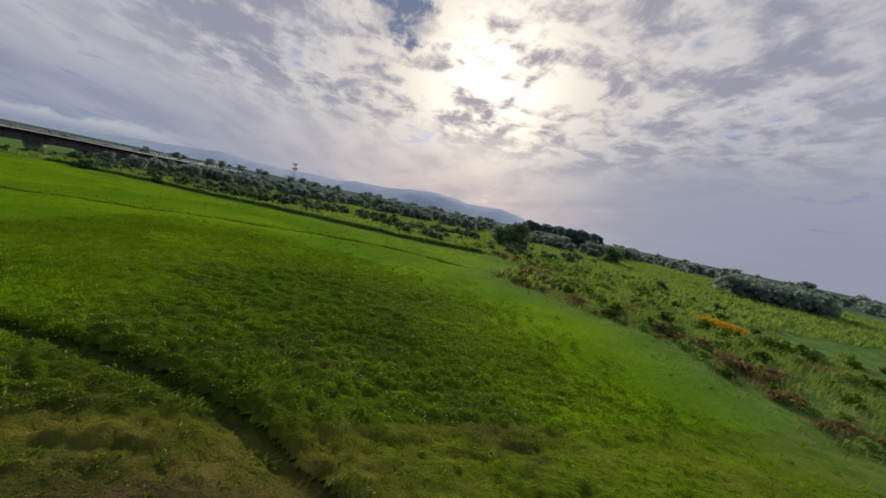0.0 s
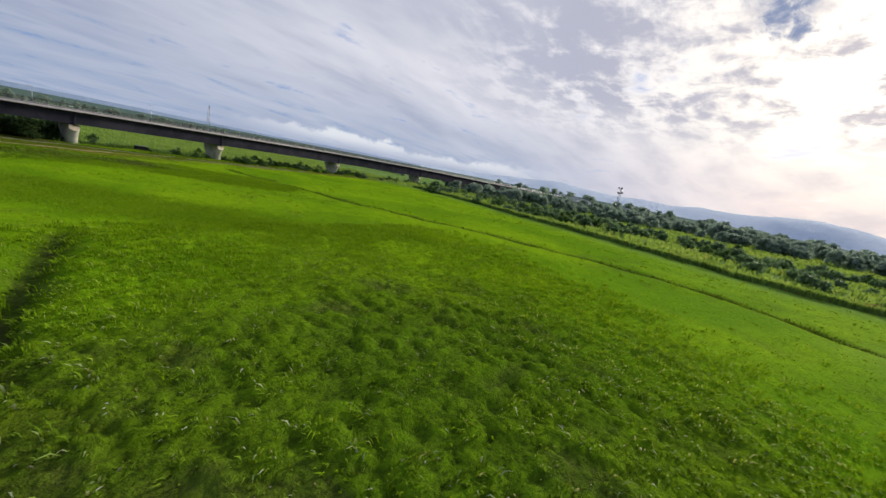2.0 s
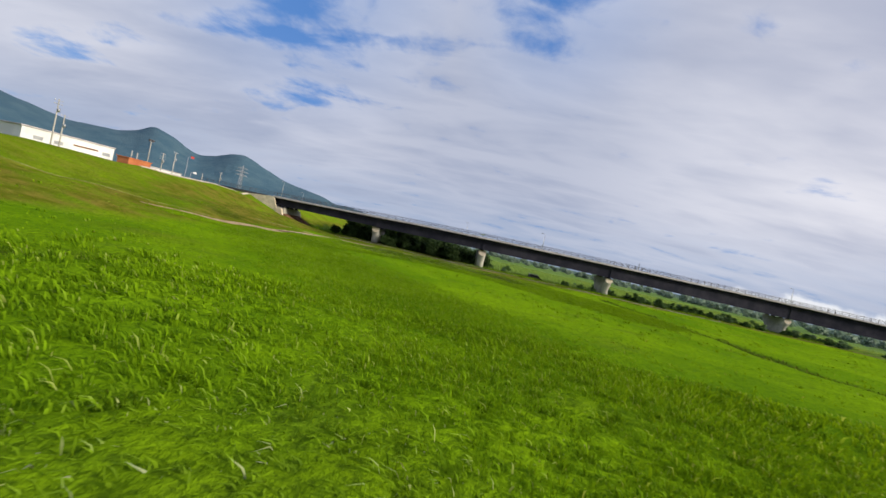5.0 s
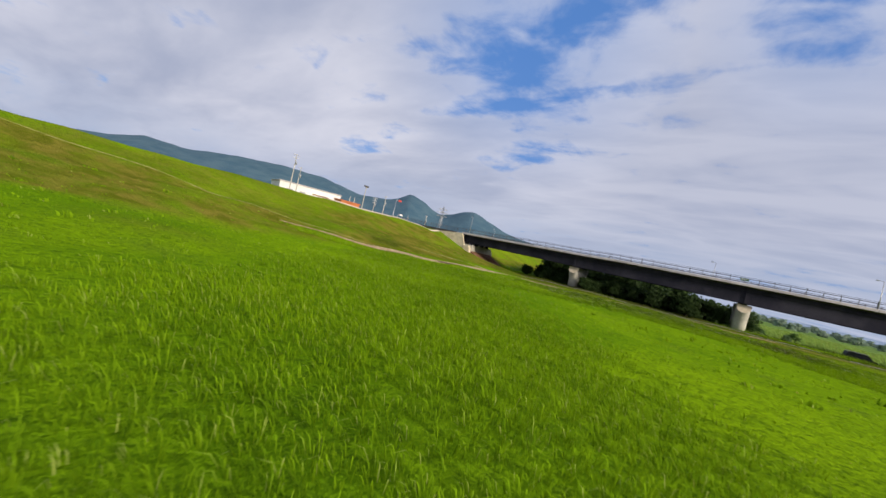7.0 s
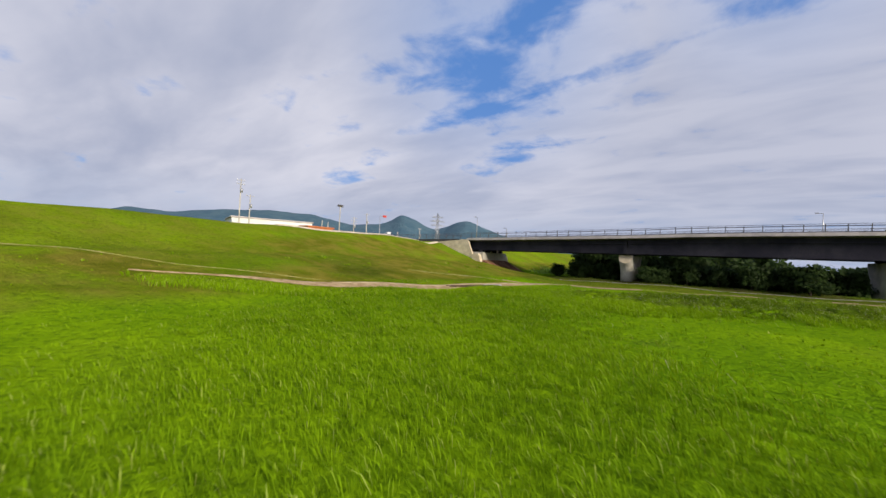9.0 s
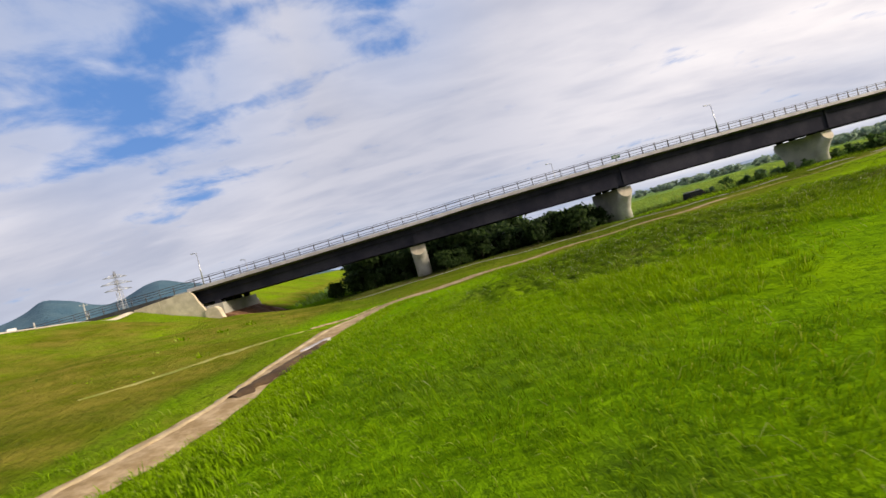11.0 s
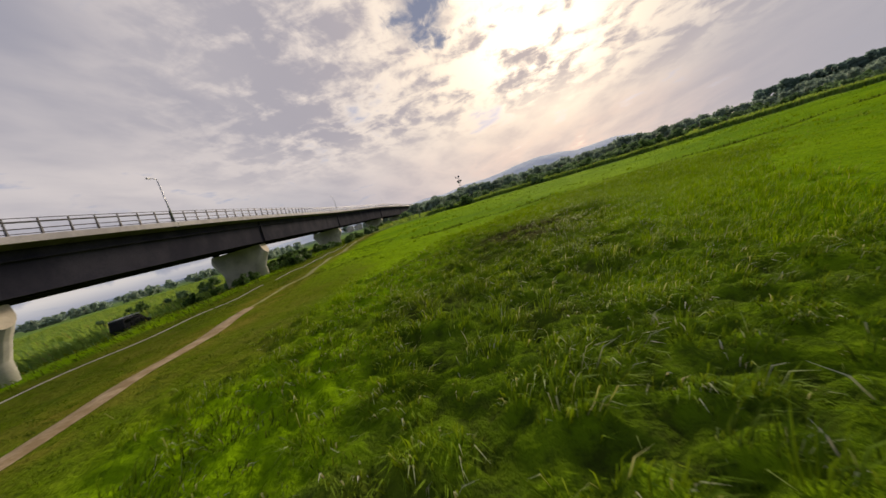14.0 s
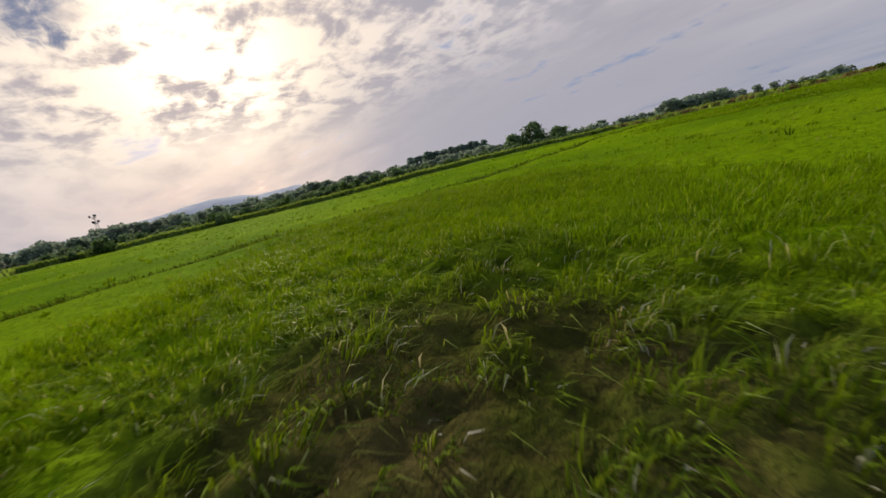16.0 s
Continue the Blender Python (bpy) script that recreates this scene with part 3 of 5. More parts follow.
def top(x):
    return rise(RAIL_TOP, x) - 1.20  # top of the kerb


BRIDGE_X = list(np.arange(0.0, 130, 2.5)) + list(np.arange(130, 641, 10.0))
SPANS = [0, 33, 66, 105, 163, 229, 294, 352, 410, 468, 526]
bridge = thing("road_bridge", 0, 0, 0, "long grey road bridge with dark steel girders on concrete piers", "bridge")


def rect(n0, n1, lo, hi):
    return lambda x: ((n0, lo(x)), (n1, lo(x)), (n1, hi(x)), (n0, hi(x)))


part("deck_slab", swept(BRIDGE_X, lambda x: ((-0.05, top(x) - 0.46), (1.1, top(x) - 0.66), (DECK - 1.1, top(x) - 0.66), (DECK + 0.05, top(x) - 0.46), (DECK + 0.05, top(x) - 0.22), (-0.05, top(x) - 0.22))), m_soffit, bridge, "underside of the deck with its shade in the colour")
part("kerb", swept(BRIDGE_X, lambda x: ((-0.30, top(x) - 0.47), (-0.06, top(x) - 0.47), (0.28, top(x) - 0.2), (0.28, top(x)), (-0.26, top(x)), (-0.30, top(x) - 0.04))), m_edge, bridge, "pale concrete edge kerb with rain stains")
part("kerb", swept(BRIDGE_X, lambda x: ((DECK + 0.30, top(x) - 0.55), (DECK, top(x) - 0.55), (DECK - 0.28, top(x) - 0.2), (DECK - 0.28, top(x)), (DECK + 0.30, top(x)))), m_edge, bridge)
part("road_surface", swept(BRIDGE_X, rect(0.3, DECK - 0.3, lambda x: top(x) - 0.21, lambda x: top(x) - 0.12)), m_asphalt, bridge)
for n_ in (1.25, 4.15, 7.1, 10.0):
    girder = part("girder", swept(BRIDGE_X, rect(n_ - 0.02, n_ + 0.02, lambda x: rise(SOFFIT, x), lambda x: top(x) - 0.65)), m_steel, bridge, "dark painted steel plate girder" if n_ < 2 else "")
    part("bottom_flange", swept(BRIDGE_X, rect(n_ - 0.30, n_ + 0.30, lambda x: rise(SOFFIT, x) - 0.05, lambda x: rise(SOFFIT, x))), m_steel, girder)
    part("top_flange", swept(BRIDGE_X, rect(n_ - 0.25, n_ + 0.25, lambda x: top(x) - 0.72, lambda x: top(x) - 0.67)), m_steel, girder)
part("drain_pipe", swept(BRIDGE_X, lambda x: [(1.02 + 0.09 * math.cos(a), top(x) - 1.35 + 0.09 * math.sin(a)) for a in np.arange(6) * math.tau / 6]), m_steel, bridge)


def across_frame(x):
    """A cross frame between the girders."""
    p, across = station(x)
    bm = bmesh.new()
    lo, hi = rise(SOFFIT, x) + 0.15, top(x) - 0.95
    for a, b in ((1.25, 4.15), (4.15, 7.1), (7.1, 10.0)):
        for za, zb in ((lo, hi), (hi, lo), (lo, lo)):
            rod(bm, p + across * a + Vector((0, 0, za)), p + across * b + Vector((0, 0, zb)), 0.06, sides=4)
    return bm


for x in np.arange(5.5, 120, 11.0):
    part("cross_frame", across_frame(x), m_steel, bridge)


def stiffener(x, wide):
    p, across = station(x)
    bm = bmesh.new()
    lo, hi = rise(SOFFIT, x), top(x) - 0.76
    along = Vector((across.y, -across.x, 0))
    ring = [p + across * n_ + along * s for n_, s in ((1.23, -wide), (1.23, wide), (0.98, wide), (0.98, -wide))]
    return loft(bm, [[q + Vector((0, 0, lo)) for q in ring], [q + Vector((0, 0, hi)) for q in ring]])


for x in SPANS[1:7]:
    part("pier_stiffener", stiffener(x, 0.28), m_steel, bridge)

# handrails: posts and three bars on either side
for side in (0.0, DECK):
    for h, r in ((1.18, 0.028), (0.92, 0.062), (0.46, 0.038), (0.14, 0.03)):
        part("rail", swept(BRIDGE_X, lambda x: [(side + r * math.cos(a), top(x) + h + r * math.sin(a)) for a in np.arange(6) * math.tau / 6]), m_rail, bridge)
post_bm = bmesh.new()
loft(post_bm, [[(-0.05, -0.09, 0), (0.05, -0.09, 0), (0.05, 0.09, 0), (-0.05, 0.09, 0)], [(-0.045, -0.05, 0.6), (0.045, -0.05, 0.6), (0.045, 0.06, 0.6), (-0.045, 0.06, 0.6)], [(-0.04, -0.05, 1.19), (0.04, -0.05, 1.19), (0.04, 0.05, 1.19), (-0.04, 0.05, 1.19)]])
post = part("rail_post", post_bm, m_rail, bridge)
post.matrix_world = pose(1.1, float(axis(1.1)), top(1.1))
for side in (0.0, DECK):
    for x in np.arange(1.1, 290 if side == 0 else 190, 2.2):
        if side == 0.0 and x < 1.2:
            continue
        p, across = station(x)
        twin = new("rail_post", post.data)
        twin.parent = bridge
        twin.matrix_world = pose(*(p + across * side + Vector((0, 0, top(x)))), 0, 0, math.degrees(math.atan2(across.y, across.x)) - 90)
rest = bmesh.new()
for x in np.arange(290.5, 640, 2.2):
    p, across = station(x)
    rod(rest, p + Vector((0, 0, top(x))), p + Vector((0, 0, top(x) + 1.13)), 0.05, sides=4)
tagged(part("far_rail_posts", rest, m_rail, bridge), kind="stuff")


def pier_bm(foot, head):
    """A rounded wall pier that flares to both ends under the girders and is cut off slantwise at its noses."""
    bm = bmesh.new()

    def plan(n0, n1, half, z):
        ring, k = [], 10
        for j in range(k + 1):
            a = -math.pi / 2 + math.pi * j / k
            ring.append((half * math.sin(a), n1 - half + half * math.cos(a), z))
        for j in range(k + 1):
            a = math.pi / 2 + math.pi * j / k
            ring.append((half * math.sin(a), n0 + half + half * math.cos(a), z))
        return ring

    h = head - foot
    levels = [(2.3, 9.1, 1.15, -1.2), (2.3, 9.1, 1.15, h * 0.30), (1.75, 9.65, 1.15, h * 0.55), (0.70, 10.70, 1.15, h * 0.86), (0.55, 10.85, 1.15, h)]
    loft(bm, [plan(a, b, w, foot + z) for a, b, w, z in levels])
    for edge, side in ((0.82, -1), (10.58, 1)):
        cut = bmesh.ops.bisect_plane(bm, geom=bm.verts[:] + bm.edges[:] + bm.faces[:], plane_co=(0, edge, foot + h - 2.6), plane_no=(0, side, 0.38), clear_outer=True)
        for f in bmesh.ops.contextual_create(bm, geom=[e for e in cut["geom_cut"] if isinstance(e, bmesh.types.BMEdge)])["faces"]:
            f.material_index = 1  # slanted cut faces get paler concrete, imitating the light they catch
    bmesh.ops.recalc_face_normals(bm, faces=bm.faces)
    for f in bm.faces:
        f.smooth = abs(f.normal.z) < 0.4 and len(f.verts) < 6
    return bm


for x in SPANS[1:]:
    p, across = station(x)
    foot = float(ground_z(p.x + across.x * 5, p.y + across.y * 5))
    pier = part("pier", pier_bm(foot, rise(SOFFIT, x) - 0.30), m_concrete, bridge, "weathered concrete pier with rounded flared ends")
    pier.matrix_world = pose(p.x, p.y, 0, 0, 0, math.degrees(math.atan2(across.y, across.x)) - 90)
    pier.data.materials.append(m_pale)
    for n_ in (2.0, 4.15, 7.1, 9.4):
        b = part("bearing", boxed(-0.4, 0.4, n_ - 0.35, n_ + 0.35, rise(SOFFIT, x) - 0.31, rise(SOFFIT, x) - 0.045, bevel=0.02), m_steel, pier)
        b.matrix_world = pier.matrix_world

# abutment on the dyke
abutment = thing("bridge_abutment", 0.0, 0, 0, "pale concrete bridge abutment with sloping wing walls in the dyke", "abutment")
part("breast_wall", boxed(0.2, 4.0, 0.35, DECK - 0.35, -0.4, 4.05, bevel=0.06), m_concrete, abutment)
part("back_wall", boxed(-2.2, -0.35, 0.05, DECK - 0.05, 3.0, top(0) - 0.25, bevel=0.04), m_concrete, abutment)
for y0, y1 in ((-0.45, 0.03), (DECK - 0.03, DECK + 0.45)):
    for edge, joint in (([(-7.7, 6.2), (-4.1, top(0) - 0.62), (-4.1, 3.6), (-7.7, 5.2)], 0), ([(-4.07, top(0) - 0.6), (0.3, top(0) - 0.40), (0.75, 6.0), (1.1, 5.0), (1.45, 4.3), (1.75, 3.7), (1.75, 1.2), (-4.07, 3.6)], 1)):
        bm = bmesh.new()
        loft(bm, [[(x, y0, z) for x, z in edge], [(x, y1, z) for x, z in edge]])
        part("wing_wall", bm, m_pale, abutment, "stained pale concrete wing wall")
    bm = bmesh.new()
    edge = [(1.78, 3.3), (2.3, 3.75), (3.3, 3.75), (3.75, 3.3), (4.1, 1.9), (4.1, 0.4), (1.78, 1.2)]
    loft(bm, [[(x, y0 - 0.25, z) for x, z in edge], [(x, y1 + 0.25, z) for x, z in edge]])
    bmesh.ops.bevel(bm, geom=bm.edges[:], offset=0.07, segments=2, affect="EDGES", profile=0.5)
    part("end_block", bm, m_pale, abutment, "rounded pale concrete end block")
for y in (1.25, 4.15, 7.1, 10.0):
    part("bearing", boxed(2.6, 3.4, y - 0.35, y + 0.35, 4.06, rise(SOFFIT, 3) - 0.05, bevel=0.02), m_steel, abutment)
bm = bmesh.new()
loft(bm, [[(x, y, z) for y, z in ((-0.75, z0 - 0.4), (-0.45, z0 - 0.4), (-0.45, z0 + 0.22), (-0.75, z0 + 0.22))] for x, z0 in ((4.1, 1.75), (6.5, 0.75), (9.4, -0.3))])
part("slope_edging", bm, m_redsoil, abutment, "red-brown edging of the slope under the bridge")
bank_rng, bm = np.random.default_rng(77), bmesh.new()
loft(bm, [[(px, y, -1.2) for px in (4.05, 9.6)] + [(px + 0.25 * bank_rng.normal(), y, pz + 0.10 * bank_rng.normal()) for px, pz in ((9.3, -0.4), (7.8, 0.25), (6.6, 1.05), (5.4, 1.75))] + [(4.05, y, 2.35)] for y in np.linspace(0.2, DECK - 0.2, 16)])
tagged(part("soil_bank", bm, m_redsoil), "bare red-brown soil bank under the end of the bridge", "soil bank", kind="structure")
approach = part("approach_road", swept(list(np.arange(-60, -0.3, 3.0)), rect(0.0, DECK, lambda x: top(x) - 1.2, lambda x: top(x) - 0.16)), m_asphalt)
tagged(approach, "asphalt road leading onto the bridge", "road", kind="structure")
parapet = thing("guard_fence", 0, 0, 0, "dark steel guard fence along the approach road", "fence")
for h in (1.1, 0.75, 0.4):
    part("bar", swept(list(np.arange(-24, 0.6, 3.0)), lambda x: [(0.1 + 0.04 * math.cos(a), top(x) - 0.1 + h + 0.04 * math.sin(a)) for a in np.arange(5) * math.tau / 5]), m_rail, parapet)
for x in np.arange(-24, 0, 2.0):
    p, across = station(x)
    part("fence_post", rod(bmesh.new(), p + Vector((0, 0.1, top(x) - 0.2)), p + Vector((0, 0.1, top(x) + 1.02)), 0.05), m_rail, parapet)


def street_lamp(x, n_, tall, label):
    p, across = station(x)
    z0 = top(x) - 0.02
    ob = thing("street_lamp", p.x + across.x * n_, p.y + across.y * n_, z0, label, "lamp", "lamps on the bridge")
    part("bracket", boxed(-0.22, 0.22, -0.16, 0.16, -0.55, 0.0, bevel=0.02), m_rail, ob)
    part("pole", rod(bmesh.new(), (0, 0, 0), (0, 0.25, tall), 0.085, 0.05), m_galv, ob)
    part("arm", rod(bmesh.new(), (0, 0.25, tall), (-0.55, 0.5, tall + 0.12), 0.04, 0.035), m_galv, ob)
    part("lamp_head", boxed(-0.95, -0.45, 0.42, 0.60, tall + 0.05, tall + 0.20, bevel=0.04), m_galv, ob)
    return ob


street_lamp(82.6, -0.12, 4.6, "slim grey street lamp on the bridge's edge kerb")
street_lamp(2.4, -0.12, 4.6, "slim grey street lamp at the end of the bridge")
street_lamp(60, DECK + 0.1, 3.9, "grey street lamp on the bridge's far side")
street_lamp(3.5, DECK + 0.1, 3.1, "grey street lamp on the bridge's far side")
street_lamp(161, -0.12, 4.6, "slim grey street lamp on the bridge's edge kerb")
street_lamp(235, -0.12, 3.9, "slim grey street lamp on the bridge's edge kerb")
plate = thing("sign_plate", 64.9, float(axis(64.9)) - 0.08, top(64.9) + 0.45, "small dark sign plate fixed to the bridge rail", "sign")
part("board", boxed(-0.65, 0.65, -0.03, 0.03, 0, 0.5, bevel=0.01), m_green_sign, plate)
part("bar", boxed(-0.5, 0.5, -0.045, -0.032, 0.30, 0.38), m_lamp, plate)
part("bar", boxed(-0.5, 0.3, -0.045, -0.032, 0.14, 0.22), m_lamp, plate)


# ---- track, kerb line, washed-out trench ----
def sheet_z(x, y):
    """Height of the ground sheet itself between its knots."""
    i, j = int(np.searchsorted(GROUND_X, x)) - 1, int(np.searchsorted(GROUND_Y, y)) - 1
    a, b = (x - GROUND_X[i]) / (GROUND_X[i + 1] - GROUND_X[i]), (y - GROUND_Y[j]) / (GROUND_Y[j + 1] - GROUND_Y[j])
    z = ground_z(GROUND_X[[i, i + 1, i, i + 1]], GROUND_Y[[j, j, j + 1, j + 1]])
    return float((z[0] * (1 - a) + z[1] * a) * (1 - b) + (z[2] * (1 - a) + z[3] * a) * b)


def draped(line, half, lift, name, mat, wobble=0.0, taper=False):
    """A strip laid on the ground along a line; half is its half width, or one for each point of the line."""
    verts, faces = [], []
    wide = np.interp(np.linspace(0, 1, (len(line) - 1) * 10 + 1), np.linspace(0, 1, len(line)), half if isinstance(half, (list, tuple)) else [half] * len(line))
    pts = spline(line, 10)
    tang = np.gradient(pts, axis=0)
    tang /= np.linalg.norm(tang, axis=1)[:, None]
    for k, (p, t) in enumerate(zip(pts, tang)):
        for s in (-1, -0.5, 0, 0.5, 1):
            w = wide[min(k, len(wide) - 1)] * (1 + wobble * (math.sin(k * 0.9 + s * 2.0) + 0.8 * math.sin(k * 0.37 + s * 5.0)) * abs(s)) * (math.sin(math.pi * min(1.0, 0.04 + k / (len(pts) - 1))) ** 0.6 if taper else 1.0)
            q = p + np.array([-t[1], t[0]]) * w * s
            verts.append((q[0], q[1], sheet_z(q[0], q[1]) + lift * (1.25 - s * s)))
    for k in range(len(pts) - 1):
        for j in range(4):
            faces.append((5 * k + j, 5 * k + j + 1, 5 * k + 6 + j, 5 * k + 5 + j))
    return mesh_object(name, verts, faces, mat)


tagged(draped(TRACK[:21], [0.05, 0.22, 0.52, 0.66, 0.76, 0.84, 0.84, 0.66, 0.60, 0.72, 0.92, 1.0, 1.0, 0.95, 0.88, 0.76, 0.66, 0.62, 0.58, 0.56, 0.45], 0.06, "track", m_worn, 0.06), "tan gravel farm track worn through the grass", "track", kind="structure")
tagged(draped(TRACK[20:], 0.34, 0.05, "track", m_berm, 0.35, True), "faint worn line where the track runs on through the grass", "track", kind="structure")
middle = spline(TRACK[3:12], 3)
ahead = np.gradient(middle, axis=0)
ahead /= np.linalg.norm(ahead, axis=1)[:, None]
rut = middle + np.stack([-ahead[:, 1], ahead[:, 0]], 1) * 0.48
tagged(draped([tuple(q) for q in rut], 0.2, 0.085, "wheel_rut", m_track, 0.3), "pale dry wheel rut of the farm track", "track", kind="structure")
tagged(draped([(25.2, -29.0), (26.0, -27.2), (27.2, -25.0), (29.2, -22.6)], 0.24, 0.06, "side_track", m_worn, 0.35, True), "thin worn line beside the farm track", "track", kind="structure")
tagged(draped([(19.2, -40.2), (19.9, -38.6), (20.7, -36.0), (21.8, -33.8), (23.5, -31.6), (25.4, -29.4)], [0.08, 0.17, 0.10, 0.22, 0.12, 0.26], 0.05, "berm_track", m_berm, 0.5, True), "narrow worn dry line along the dyke's berm", "track", kind="structure")
tagged(draped(RAMP, 0.08, 0.05, "ramp_edge", m_berm, 0.5, True), "thin dry line along the edge of the dyke ramp", "track", kind="structure")
tagged(draped([(26.25, -41.9), (26.55, -40.6), (26.9, -39.0), (27.15, -37.4), (27.35, -35.6), (27.45, -33.8)], [0.30, 0.50, 0.46, 0.40, 0.36, 0.22], 0.13, "washed_out_trench", m_soil, 0.30), "dark washed-out wheel trench in the track", "trench", kind="structure")
tagged(draped([(-2.9, -44), (-3.1, -34), (-3.4, -24), (-4.0, -15), (-5.6, -7), (-7.6, -1.2)], 0.42, 0.16, "crest_edging", m_pale, 0.05), "pale concrete edging along the dyke crest road", "edging", kind="structure")
slab = thing("culvert_slab", 27.05, -34.5, float(ground_z(27.05, -34.5)), "broken pale concrete slab beside the track", "slab", turn=68)
part("slab", boxed(-1.25, 1.25, -0.20, 0.20, -0.1, 0.17, bevel=0.03), m_edge, slab)
KERB = [(9.3, -0.8), (16, -2.6), (25, -3.5), (34, -3.5), (48, -3.2), (60, -2.8), (72, -2.5), (80, -1.8), (88, -0.8)]


KERB_LINE = spline(KERB, 4)


def kerb_line(line):
    pts, bm = spline(line, 8), bmesh.new()
    rings = []
    for k, p in enumerate(pts):
        t = pts[min(k + 1, len(pts) - 1)] - pts[max(k - 1, 0)]
        t /= np.linalg.norm(t)
        z = float(ground_z(*p))
        rings.append([(p[0] - t[1] * s * 0.022, p[1] + t[0] * s * 0.022, z + h) for s, h in ((-1, -0.3), (1, -0.3), (1, 0.05), (-1, 0.05))])
    return loft(bm, rings)


edge_kerb = thing("edging_kerb", 0, 0, 0, "thin pale concrete edging along the grass verge", "kerb", kind="structure")
part("kerb_run", kerb_line(KERB), m_edge, edge_kerb)
part("kerb_run", kerb_line([(91.5, -0.4), (96, 0.2), (102, 1.0), (110, 2.3), (124, 4.9), (138, 7.2)]), m_edge, edge_kerb)


# ---- trees, bushes, woods ----
rng = np.random.default_rng(5)


def leaf_cloud(centres, sizes, count, leaf, name, mat, up_bias=0.2):
    """Many small leaf cards, tilted at random, in overlapping uneven clumps."""
    verts, faces = [], []
    per = max(1, count // len(centres))
    for c, s in zip(centres, sizes):
        d = rng.normal(size=(per, 3))
        d /= np.linalg.norm(d, axis=1)[:, None]
        d[:, 2] = d[:, 2] * 0.85 + up_bias * 0.3
        r = s * (0.55 + 0.5 * rng.random(per)) * (1 + 0.22 * np.sin(d[:, 0] * 5 + c[0]) * np.cos(d[:, 1] * 6 + c[1]))
        at_ = np.array(c) + d * r[:, None] * np.array([1, 1, 0.8])
        w = d + 0.30 * rng.normal(size=(per, 3))
        u = np.cross(w, rng.normal(size=(per, 3)))
        u /= np.linalg.norm(u, axis=1)[:, None] + 1e-9
        v = np.cross(u, w)
        v /= np.linalg.norm(v, axis=1)[:, None] + 1e-9
        w = leaf * (0.6 + 0.8 * rng.random((per, 1)))
        for q, a, b in zip(at_, u * w, v * w * 0.7):
            k = len(verts)
            verts += [q - a, q - b * 0.8, q + a, q + b]
            faces.append((k, k + 1, k + 2, k + 3))
    me = bpy.data.meshes.new(name)
    me.from_pydata([tuple(map(float, p)) for p in verts], [], faces)
    me.materials.append(mat)
    return me


def tree_kind(height, spread, count, leaf, mat, clumps=14, trunk=0.22, bushy=0.35):
    """A trunk with limbs and a crown of leaf clumps: the meshes for copies."""
    centres, sizes = [], []
    for k in range(clumps):
        a, r = k * 2.4 + rng.random(), spread * (0.15 + 0.6 * rng.random())
        h = height * (bushy + (0.86 - bushy) * rng.random() ** 0.8)
        r *= 1.0 - 0.65 * max(0.0, (h / height - 0.5) / 0.4)
        centres.append((r * math.cos(a), r * math.sin(a), h))
        sizes.append(spread * (0.30 + 0.16 * rng.random()))
    crown = leaf_cloud(centres, sizes, count, leaf, "crown", mat)
    bm = bmesh.new()
    rod(bm, (0, 0, -0.4), (0.05 * height * rng.random(), 0, height * 0.45), trunk, trunk * 0.6)
    for c in centres[: max(3, clumps // 2)]:
        rod(bm, (0, 0, height * 0.28), c, trunk * 0.4, trunk * 0.08, 5)
    me = bpy.data.meshes.new("trunk")
    bm.to_mesh(me)
    bm.free()
    me.materials.append(m_bark)
    return crown, me


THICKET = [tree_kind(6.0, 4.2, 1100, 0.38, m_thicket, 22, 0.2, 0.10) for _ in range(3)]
PALE = [tree_kind(4.5, 3.8, 1300, 0.34, m_hazed_leaf, 16, 0.2, 0.10) for _ in range(2)]
BUSH = [tree_kind(2.4, 2.1, 620, 0.24, m_leaf, 10, 0.08, 0.08), tree_kind(2.0, 2.0, 620, 0.24, m_hazed_leaf, 10, 0.08, 0.08)]
CONIFER = [tree_kind(9.0, 2.4, 380, 0.75, m_pine, 16, 0.2, 0.10) for _ in range(2)]
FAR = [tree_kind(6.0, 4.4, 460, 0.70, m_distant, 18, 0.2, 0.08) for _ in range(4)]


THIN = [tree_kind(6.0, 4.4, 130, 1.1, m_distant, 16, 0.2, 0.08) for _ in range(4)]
LONE = [tree_kind(6.0, 4.2, 1500, 0.36, m_hazed_leaf, 18, 0.2, 0.12) for _ in range(2)]


def plant(kinds, x, y, scale, name="tree", label="broadleaf tree with a dense dark green crown", group="", sink=0.0, z=None):
    crown, trunk = kinds[int(rng.integers(len(kinds)))]
    z = float(ground_z(x, y)) - sink if z is None else z
    ob = thing(name, x, y, z, label, "bush" if name == "bush" else "tree", group, turn=float(rng.random() * 360))
    ob.scale = (scale * (0.9 + 0.3 * rng.random()), scale * (0.9 + 0.3 * rng.random()), scale)
    for n_, me in (("trunk", trunk), ("crown", crown)):
        c = new(n_, me)
        c.parent = ob
    return ob


# single trees that stand out at the meadow's edge
plant(LONE, 203, -204, 2.1, label="round-crowned tree standing alone at the meadow's edge")
plant(LONE, 213, -200, 1.5, label="round-crowned tree standing at the meadow's edge")
plant(LONE, 222, -205, 1.2, label="smaller tree beside a round-crowned tree")
plant(LONE, 240, -282, 1.8, label="dark lone tree among the reeds")
plant(LONE, 247, -287, 1.6, label="dark tree among the reeds")
plant(BUSH, 109, -232, 0.9, "bush", "small dark bush among the reeds")
plant(BUSH, 99, -210, 0.7, "bush", "small dark bush beside yellow flowers")
plant(PALE, 132, -232, 0.7, "bush", "pale bush among the reeds")
